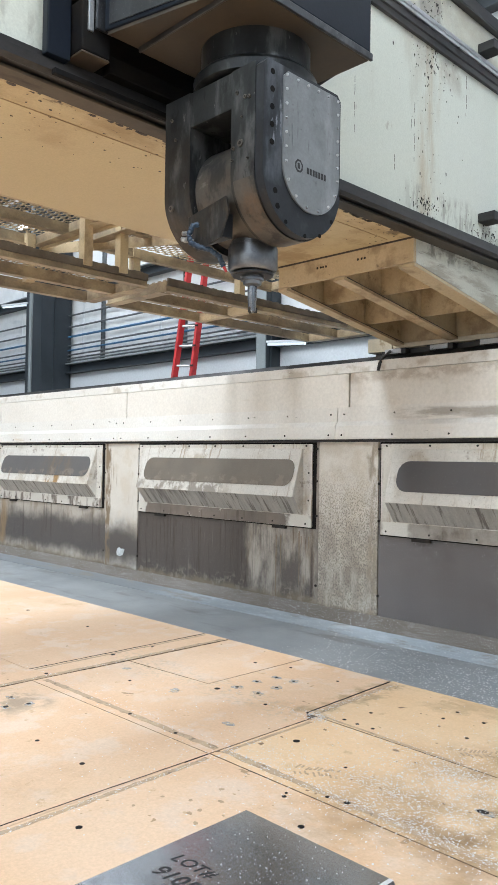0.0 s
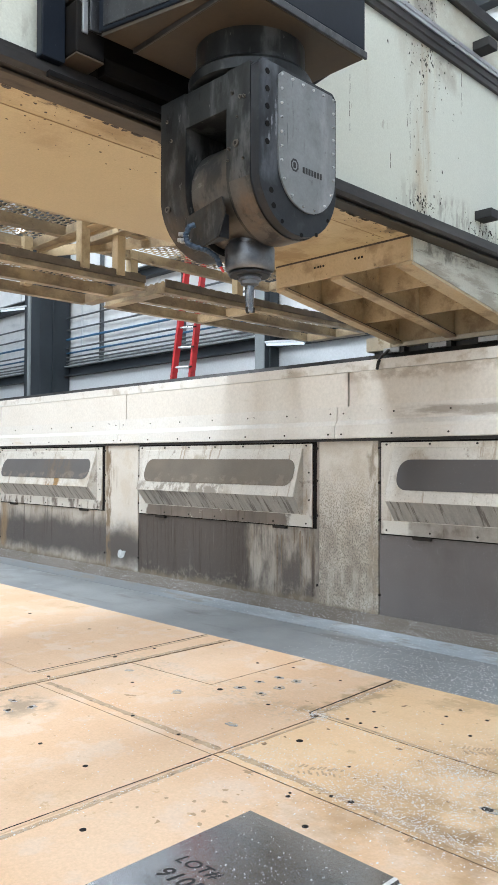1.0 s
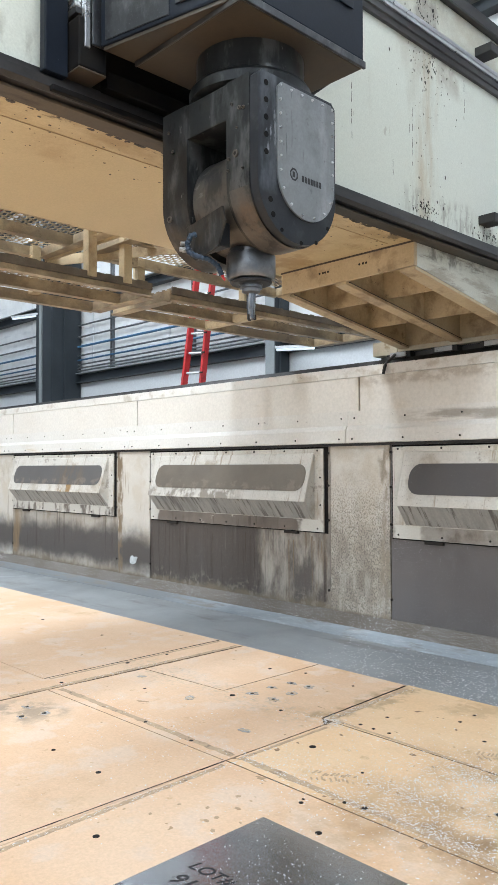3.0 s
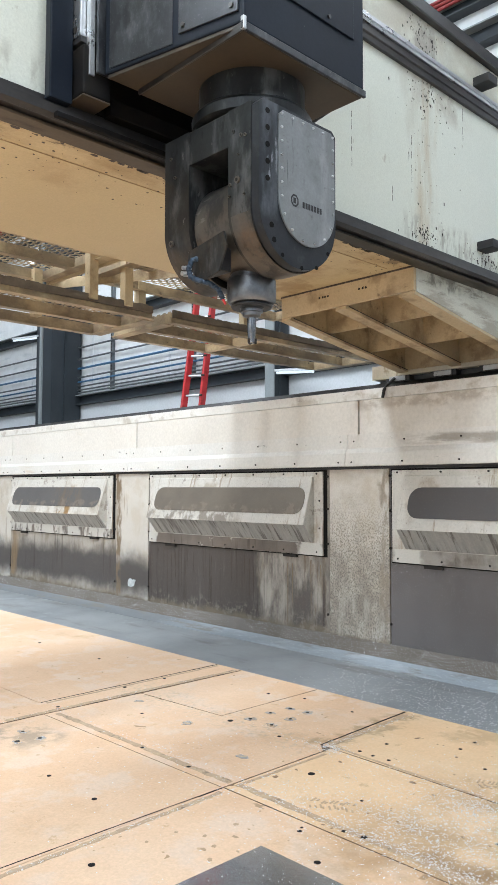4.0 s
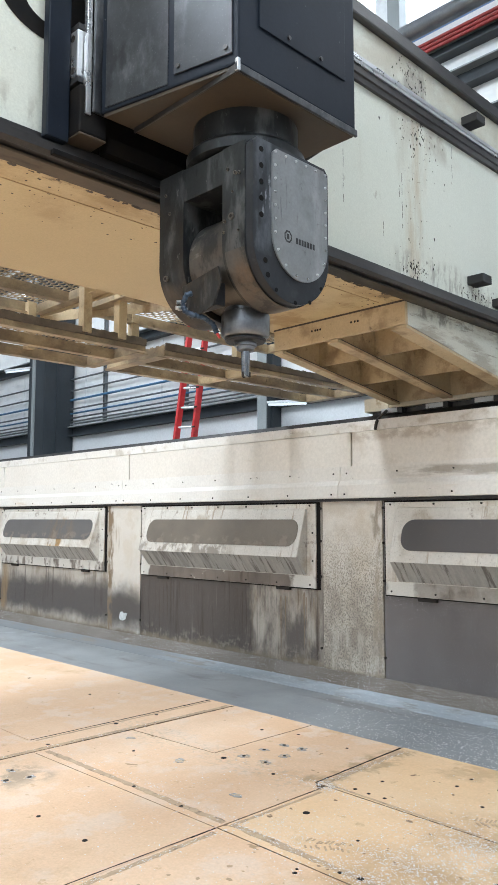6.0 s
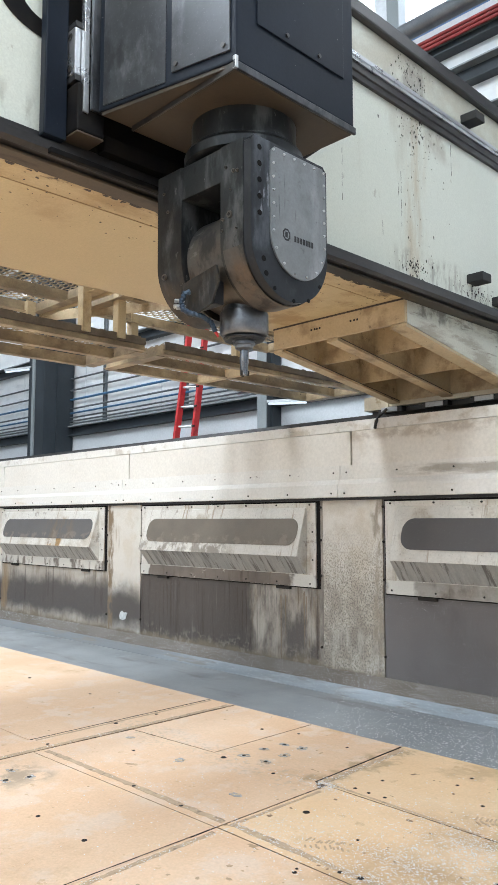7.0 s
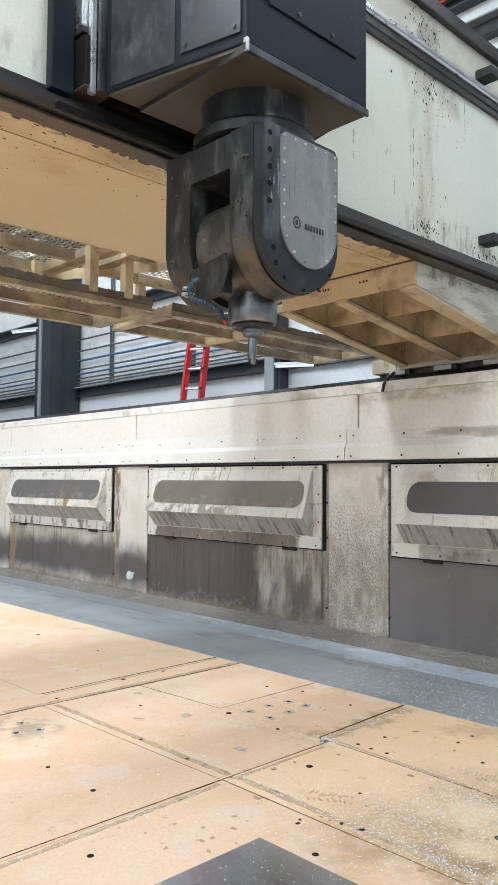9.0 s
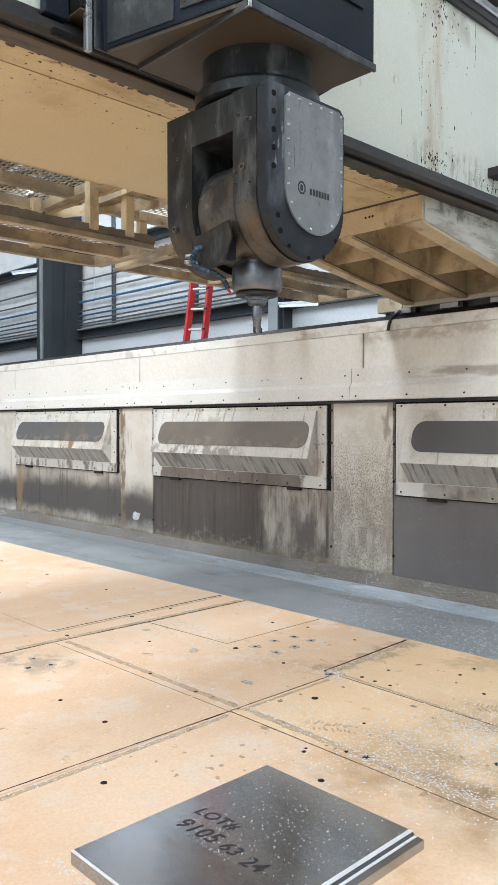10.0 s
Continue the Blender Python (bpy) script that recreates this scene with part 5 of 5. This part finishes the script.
hp = [Vector((-3.765, 5.385, 2.26)), Vector((-3.72, 5.27, 2.215)), Vector((-3.66, 5.14, 2.172)), Vector((-3.636, 5.062, 2.12)), Vector((-3.642, 5.05, 2.06))]
part("hanging_hose", tube(hp, 0.013, step_len=0.03), M_BLACK, gantry, "short black rubber hose end")

# walkways on the far side of the bridge


def mesh_sheet(x0, x1, y0, y1, z, sx=0.036, sy=0.085, w=0.0085):
    vs, fs = [], []

    def seg(p, q):
        d = Vector((q[0] - p[0], q[1] - p[1], 0)).normalized()
        s = Vector((-d.y, d.x, 0)) * w / 2
        i = len(vs)
        for c, sg_ in ((p, 1), (p, -1), (q, -1), (q, 1)):
            vs.append((c[0] + s.x * sg_, c[1] + s.y * sg_, z))
        for c, sg_ in ((p, 1), (p, -1), (q, -1), (q, 1)):
            vs.append((c[0] + s.x * sg_, c[1] + s.y * sg_, z + 0.006))
        fs.extend([(i, i + 1, i + 2, i + 3), (i + 4, i + 7, i + 6, i + 5), (i, i + 4, i + 5, i + 1), (i + 2, i + 6, i + 7, i + 3), (i + 1, i + 5, i + 6, i + 2), (i, i + 3, i + 7, i + 4)])
    nx, ny = int((x1 - x0) / sx), int((y1 - y0) / sy)
    for i in range(nx):
        for j in range(ny):
            o = 0.5 * (i % 2)
            ya, x = y0 + (j + o) * sy, x0 + i * sx
            seg((x, ya), (x, ya + sy * 0.55))
            seg((x, ya + sy * 0.55), (x + sx, ya + sy * 0.5 + sy * 0.1))
            seg((x, ya), (x + sx, ya - sy * 0.05))
    me = bpy.data.meshes.new("expanded_metal")
    me.from_pydata(vs, [], fs)
    me.materials.append(M_TAN)
    return me


def deck(x0, x1, y0, y1, z, name, edge=True, bars=(0.5,)):
    w = thing(name, (0, 0, 0), "", "")
    w.parent = gantry
    w.location = Vector(((x0 + x1) / 2, (y0 + y1) / 2, z)) - gantry.location
    me = mesh_sheet(x0 + 0.01, x1 - 0.01, y0 + 0.01, y1 - 0.01, z + 0.01)
    me.transform(Matrix.Translation(-root_of(w)))
    o = new("expanded_metal", me)
    o.parent = w
    tagged(o, "cream expanded metal sheet", kind="stuff")
    h = 0.075
    for f in (0.0, *bars, 1.0):
        x = x0 + (x1 - x0) * f
        part("angle_bar", box(x - 0.004, x + 0.004, y0, y1, z - h, z + 0.004), M_TAN, w)
        part("angle_foot", box(x - 0.03, x + 0.03, y0, y1, z - h - 0.006, z - h), M_TAN, w)
    for y in (y0, y1):
        part("end_bar", box(x0, x1, y - 0.005, y + 0.005, z - h - 0.003, z + 0.004), M_TAN, w)
        part("end_foot", box(x0 + 0.03, x1 - 0.03, y - 0.05, y + 0.05, z - h - 0.012, z - h - 0.007), M_TAN, w)
    if edge:
        bm = bmesh.new()
        n = int((y1 - y0) / 0.045)
        for k in range(n):
            ya = y0 + (y1 - y0) * k / n
            box(x1 + 0.006, x1 + 0.02, ya, ya + (y1 - y0) / n, z - 0.035, z + 0.02 + random.uniform(-0.004, 0.005), bm=bm)
        part("serrated_edge", bm, M_EDGE, w, "dark worn serrated edge")
    return w


deck(-5.4, -4.6, -3.0, 3.45, 2.68, "lower_walkway")
deck(-5.38, -4.6, 3.64, 6.2, 2.68, "lower_walkway")
part("cross_bar", box(-5.37, -4.61, 4.64, 4.70, 2.60, 2.672, 0.003), M_TAN, gantry)
deck(-5.38, -4.0, -3.0, 2.97, 3.03, "upper_walkway", False, (0.34, 0.67))
deck(-5.08, -4.0, 3.2, 5.3, 3.03, "upper_walkway", False, (0.5,))
for x, y in ((-4.6, 2.92), (-4.6, 3.22), (-4.95, 4.75), (-5.36, 2.9), (-5.1, 3.7)):
    part("walkway_post", box(x - 0.035, x + 0.035, y - 0.035, y + 0.035, 2.66, 3.03, 0.004), M_TAN, gantry)
part("walkway_brace", bar((-5.36, 2.99, 2.96), (-3.9, 3.05, 2.96), 0.01, 0.08), M_TAN, gantry)
part("walkway_brace", bar((-5.36, 2.99, 2.93), (-3.9, 3.75, 2.93), 0.012, 0.08), M_TAN, gantry)
for y in (-2.0, 0.5, 2.5, 3.3, 4.9):
    part("walkway_arm", box(-4.1, BX0, y - 0.03, y + 0.03, 2.93, 3.02, 0.004), M_TAN, gantry)

# saddle on the near face
# plate, foot and wiper blocks: the recess's shade is put into their black
part("saddle_plate", box(BX1 + 0.012, BX1 + 0.044, 1.472, 2.66, 2.80, 3.91, 0.006), M_PIT, gantry, "saddle plate, black with the shade of its recess")
part("saddle_cheek", box(BX1 + 0.06, BX1 + 0.1, 1.374, 1.47, 2.77, 4.5, 0.006), M_RAM, gantry, "scuffed black saddle cheek")
part("saddle_cheek", box(BX1 + 0.06, BX1 + 0.1, 2.57, 2.66, 2.77, 4.5, 0.006), M_RAM, gantry)
part("saddle_foot", box(BX1 + 0.086, BX1 + 0.11, 1.40, 2.66, 2.70, 2.722, 0.004), M_PIT, gantry)
part("wiper_block", box(BX1 + 0.045, BX1 + 0.16, 1.478, 1.60, 2.80, 2.99, 0.008), M_PIT, gantry, "wiper block, black with the shade of the saddle recess")
part("wiper_block_foot", box(BX1 + 0.047, BX1 + 0.158, 1.48, 1.598, 2.792, 2.7995, 0.002), M_SOOT, gantry)
part("wiper_block", box(BX1 + 0.045, BX1 + 0.10, 1.64, 2.55, 2.79, 2.86, 0.008), M_PIT, gantry, "wiper block, black with the shade of the saddle recess")
part("rail_block", box(-2.485, -2.406, 1.475, 1.55, 3.03, 3.22, 0.006), M_SILVER, gantry, "bright linear bearing block")
part("rail_block_cap", box(-2.487, -2.404, 1.477, 1.552, 3.005, 3.029, 0.003), M_BLACK, gantry)
part("rail_block_cap", box(-2.487, -2.404, 1.477, 1.552, 3.221, 3.245, 0.003), M_BLACK, gantry)
for z in (3.06, 3.19):
    part("bolt_hole", rod((-2.44, 1.4735, z), (-2.44, 1.476, z), 0.014, seg=12), M_HOLE, gantry)

# ---- ram ----
CX, CY = -2.04, 2.02
ram = thing("spindle_ram", (CX, CY, 2.86), "blue-black ram housing with pale-smeared grey panels on the gantry saddle", "ram")
part("housing", prism([(-1.75, 1.70), (-1.75, 2.35), (-2.36, 2.48), (-2.36, 1.555)], "z", 2.885, 4.75, b=0.008), M_RAM, ram)
part("floor_plate", box(-2.34, -1.757, 1.705, 2.345, 2.855, 2.884, 0.004), M_SOOT, ram, "oil-browned bottom plate")
part("edge_strip", box(-1.756, -1.744, 1.69, 2.356, 2.856, 2.884, 0.003), M_RAMPANEL, ram, "worn bright edge strip")
part("flare_floor", prism([(-1.758, 1.704), (-2.35, 1.704), (-2.352, 1.566)], "z", 2.872, 2.8845), M_SOOT, ram, "oil-browned folded floor under the flare")
part("corner_cap", box(-1.757, -1.741, 1.691, 1.705, 2.854, 2.9, 0.003), M_SILVER, ram, "rubbed bright corner")
part("edge_strip", box(-2.34, -1.757, 1.695, 1.704, 2.852, 2.883, 0.003), M_BARE, ram)
part("flange_strip", box(-2.376, -2.362, 1.525, 1.60, 2.885, 4.75, 0.005), M_RAMPANEL, ram, "grey guide flange")
part("flange_strip", box(-2.40, -2.362, 2.43, 2.50, 2.885, 4.75, 0.005), M_RAMPANEL, ram)
part("linear_rail", box(-2.402, -2.378, 1.50, 1.524, 2.875, 4.75, 0.003), M_SILVER, ram, "bright linear rail")
d = Vector((-0.61, -0.145, 0)).normalized()
c0 = Vector((-1.75, 1.70, 0))


def flare_panel(a, c, z0, z1, th, name, material, label=""):
    p, q = c0 + d * a, c0 + d * c
    o = Vector((0.23, -0.97, 0)) * th
    e = Vector((0.23, -0.97, 0)) * 0.001
    pts = [(p + e).xy, (q + e).xy, (q + o).xy, (p + o).xy]
    return part(name, prism(pts, "z", z0, z1, b=0.0015), material, ram, label)


flare_panel(0.02, 0.27, 2.925, 4.6, 0.008, "access_panel", M_RAMPANEL, "grey metal access panel, pale smear and sheen put into its colour")
flare_panel(0.30, 0.60, 2.90, 4.7, 0.004, "side_sheet", M_RAMPANEL, "scuffed dark sheet")
for a, z in ((0.045, 2.95), (0.25, 2.95)):
    p = c0 + d * a + Vector((0, 0, z))
    part("bolt", rod(p, p + Vector((0.23, -0.97, 0)) * 0.014, 0.009, seg=10), M_BARE, ram)
part("side_panel", box(-1.7495, -1.743, 1.80, 2.28, 3.06, 4.6, 0.002), M_RAM, ram, "blue-black side door")
for y, z in ((1.95, 3.085), (2.13, 3.085)):
    part("bolt", rod((-1.744, y, z), (-1.736, y, z), 0.008, seg=10), M_BARE, ram)
part("swivel_ring", lathe([(0.2, 2.685), (0.232, 2.695), (0.234, 2.73), (0.224, 2.745), (0.212, 2.75), (0.206, 2.79), (0.206, 2.856)], (CX, CY), 56), M_FORK, ram, "turned gunmetal swivel ring", True)

# ---- milling head ----
head = thing("milling_head", (CX, CY, 1.88), "worn gunmetal two-axis fork milling head with a fitted end mill", "milling head")
HX0, HX1, HY0, HY1, HZ, HA = -2.30, -1.80, 1.80, 2.215, 2.675, 2.315
AX = (HY0 + HY1) / 2
ax0, ax1 = -2.155, -1.935  # inner faces of the fork
foot = arch(HY0, HY1, HZ, HA, 0.0, 28)


def bevelled(bm, b=0.008):
    es = [e for e in bm.edges if e.calc_face_angle(0) > 0.7]
    bmesh.ops.bevel(bm, geom=es, offset=b, segments=2, affect="EDGES", profile=0.6)
    return bm


part("fork_arm", bevelled(prism(foot, "x", HX0, ax0), 0.012), M_FORK, head, smooth=True)
part("fork_arm", bevelled(prism(arch(HY0, HY1, HZ, HA, 0, 28), "x", ax1, HX1 - 0.02), 0.012), M_FORK, head, smooth=True)
part("fork_bridge", box(ax0 - 0.01, ax1 + 0.01, HY0 + 0.001, HY1 - 0.001, 2.545, HZ - 0.001, 0.006), M_FORK, head)
part("fork_back", box(ax0 - 0.01, ax1 + 0.01, HY1 - 0.06, HY1 - 0.002, 2.2, 2.55), M_RIM, head)
sh = [(AX + 0.2095 * math.cos(radians(a)), HA + 0.2095 * math.sin(radians(a))) for a in range(188, 353, 6)]
sh += [(AX + 0.2 * math.cos(radians(a)), HA + 0.2 * math.sin(radians(a))) for a in range(350, 187, -6)]
part("worn_foot", prism(sh, "x", ax1 + 0.014, HX1 - 0.021), M_DRUM, head, "rubbed brown curved foot of the arm", True)
part("top_collar", lathe([(0.19, HZ - 0.004), (0.19, 2.691)], (CX, CY), 48), M_RIM, head, smooth=True)
part("tilt_drum", rod((ax0 + 0.008, AX + 0.0, HA), (ax1 - 0.008, AX, HA), 0.185, seg=56), M_DRUM, head, "worn brown steel tilt drum", True)
# side cover: dark casting rim and grey plate with bolts
rim = bevelled(prism(arch(HY0 + 0.004, HY1 - 0.004, HZ + 0.004, HA + 0.0, 0.02, 32), "x", HX1 - 0.019, HX1 + 0.018), 0.008)
cover = part("side_cover", rim, M_RIM, head, "blue-black cast side cover", True)
cp = prism(arch(HY0 + 0.095, HY1 - 0.018, HZ - 0.012, 2.352, 0.02, 32), "x", HX1 + 0.019, HX1 + 0.026)
cover_plate = part("cover_plate", bevelled(cp, 0.002), M_COVER, cover, "flat grey cover plate ringed with small bolts", True)
cy0, cy1, cz1, cza = HY0 + 0.108, HY1 - 0.03, HZ - 0.026, 2.352
cr, cm = (cy1 - cy0) / 2, (cy0 + cy1) / 2
bolts = [(cy0 + (cy1 - cy0) * k / 5, cz1) for k in range(6)]
bolts += [(y, cz1 - (cz1 - cza) * k / 6) for y in (cy0, cy1) for k in range(1, 7)]
bolts += [(cm + cr * math.cos(radians(180 + a)), cza + cr * math.sin(radians(180 + a))) for a in range(26, 180, 26)]
for y, z in bolts:
    part("bolt", rod((HX1 + 0.026, y, z), (HX1 + 0.031, y, z), 0.0055, 0.004, seg=8), M_SILVER, cover)
for z in (2.64, 2.58, 2.52, 2.46, 2.40, 2.24, 2.19):
    y = HY0 + 0.045 if z > 2.3 else HY0 + 0.05 + (2.3 - z) * 0.25
    part("bolt_hole", rod((HX1 + 0.0175, y, z), (HX1 + 0.0195, y, z), 0.0105, seg=12), M_PIT, cover)
for y, z in ((HY0 + 0.12, 2.145), (HY0 + 0.22, 2.118), (HY0 + 0.3, 2.135), (HY1 - 0.05, 2.2)):
    part("bolt_hole", rod((HX1 + 0.0175, y, z), (HX1 + 0.0195, y, z), 0.008, seg=10), M_PIT, cover)
# maker's mark as plain shapes
my, mz = 1.975, 2.352
oct_out = [(my + 0.021 * math.cos(radians(a + 22.5)), mz + 0.024 * math.sin(radians(a + 22.5))) for a in range(0, 360, 45)]
oct_in = [(my + 0.015 * math.cos(radians(a + 22.5)), mz + 0.017 * math.sin(radians(a + 22.5))) for a in range(0, 360, 45)]
part("mark", holed(oct_out, oct_in, Matrix.Translation((HX1 + 0.0262, 0, 0)) @ FACE_EAST, 0.0006), M_INK, cover)
part("mark", box(HX1 + 0.0262, HX1 + 0.0268, my - 0.007, my + 0.006, mz - 0.01, mz + 0.01), M_INK, cover)
for k in range(7):
    y = my + 0.042 + k * 0.0155
    part("mark", box(HX1 + 0.0262, HX1 + 0.0268, y, y + 0.0105, mz - 0.016, mz + 0.006), M_INK, cover)
# front bolts and details
for x, z, r in ((-2.255, 2.265, 0.012), (-2.235, 2.30 + 0.22, 0.006), (-1.885, 2.41, 0.013), (-1.905, 2.59, 0.007), (-1.865, 2.565, 0.007), (-1.845, 2.56, 0.006), (-1.92, 2.4, 0.006), (-1.925, 2.36, 0.005),
                (-1.85, 2.35, 0.005), (-1.88, 2.50, 0.004), (-2.26, 2.6, 0.006)):
    part("front_bolt", rod((x, HY0 + 0.001, z), (x, HY0 - 0.006, z), r, seg=12), M_DRUM, head, smooth=True)
    part("front_bolt_socket", rod((x, HY0 - 0.0055, z), (x, HY0 - 0.0068, z), r * 0.5, seg=8), M_HOLE, head)
# spindle carrier and nose
# carrier in the dark casting colour, standing in for the shaded void there
part("carrier", lathe([(0.07, 2.165), (0.085, 2.172), (0.085, 2.24), (0.098, 2.25), (0.098, 2.3)], (CX, CY), 36), M_RIM, head, "spindle carrier, dark to stand in for the shaded void", True)
part("nozzle_plate", prism([(-2.152, 2.21), (-1.955, 2.245), (-1.94, 2.19), (-1.98, 2.105), (-2.10, 2.075), (-2.152, 2.11)], "y", HY0 - 0.004, HY0 + 0.006, b=0.002), M_FORK, head, "scraped nozzle plate")
part("plate_mount", box(-2.13, -1.98, HY0 + 0.013, HY0 + 0.06, 2.11, 2.2, 0.006), M_RIM, head)
part("spindle_nose", lathe([(0.062, 2.022), (0.086, 2.03), (0.094, 2.042), (0.094, 2.115), (0.09, 2.125), (0.082, 2.128), (0.082, 2.17)], (CX, CY), 48), M_STEEL, head, "oily steel spindle nose", True)
part("nose_ring", lathe([(0.075, 2.014), (0.08, 2.02), (0.08, 2.0235), (0.06, 2.0235)], (CX, CY), 40), M_RIM, head, smooth=True)
part("tool_holder", lathe([(0.022, 1.978), (0.034, 1.984), (0.036, 1.996), (0.043, 1.998), (0.043, 2.006), (0.037, 2.008), (0.037, 2.011), (0.046, 2.013), (0.046, 2.021)], (CX, CY), 36), M_STEEL, head,
     "steel tool holder", True)
part("end_mill", lathe([(0.014, 1.880), (0.0155, 1.884), (0.0155, 1.92), (0.0175, 1.925), (0.0175, 1.979)], (CX, CY), 24), M_CUTTER, head, "steel end mill", True)
for a in (40, 160, 280):
    x, y = CX + 0.0145 * math.cos(radians(a)), CY + 0.0145 * math.sin(radians(a))
    part("insert", box(x - 0.004, x + 0.004, y - 0.004, y + 0.004, 1.878, 1.898, 0.001), M_HOLE, head)
hose = [Vector(p) for p in ((-2.075, 1.780, 2.165), (-2.09, 1.765, 2.16), (-2.105, 1.76, 2.13), (-2.1, 1.765, 2.10), (-2.075, 1.785, 2.085), (-2.055, 1.82, 2.078), (-2.05, 1.86, 2.06), (-2.05, 1.88, 2.03))]
part("coolant_hose", tube(hose, 0.0085, ridge=0.0025), M_HOSE, head, "blue segmented coolant hose", True)
part("nozzle_tip", rod(hose[-1], hose[-1] + Vector((0.004, 0.012, -0.02)), 0.006, 0.004, seg=10), M_RED, head, "orange-red nozzle tip")
for x, z in ((-2.135, 2.125), (-2.12, 2.118), (-2.13, 2.145)):
    part("brass_fitting", rod((x, HY0 - 0.006, z), (x - 0.012, HY0 - 0.04, z - 0.004), 0.008, seg=8), M_SILVER, head)


# ---- movement: the bridge creeps along the wall, later the ram sinks ----
def motions():
    slide = ((0, 0.043), (0.9, 0.043), (1.2, 0.033), (1.5, 0.012), (1.75, 0.001), (1.95, -0.002), (2.6, 0.0), (10, 0.0))
    sink = ((0, 0), (8.0, 0), (8.15, -0.008), (8.5, -0.048), (9.0, -0.106), (9.5, -0.163), (10, -0.221))

    def at(rows, t):
        for (a, u), (c, v) in zip(rows, rows[1:]):
            if t <= c:
                return u + (v - u) * (t - a) / (c - a)
        return rows[-1][1]
    times = sorted({t for t, _ in slide} | {t for t, _ in sink})
    for ob in (gantry, ram, head):
        base = ob.location.copy()
        rows = []
        for t in times:
            dz = 0 if ob is gantry else at(sink, t)
            rows.append((t, Matrix.Translation(base + Vector((at(slide, t), 0, dz)))))
        walk(ob, rows)


motions()
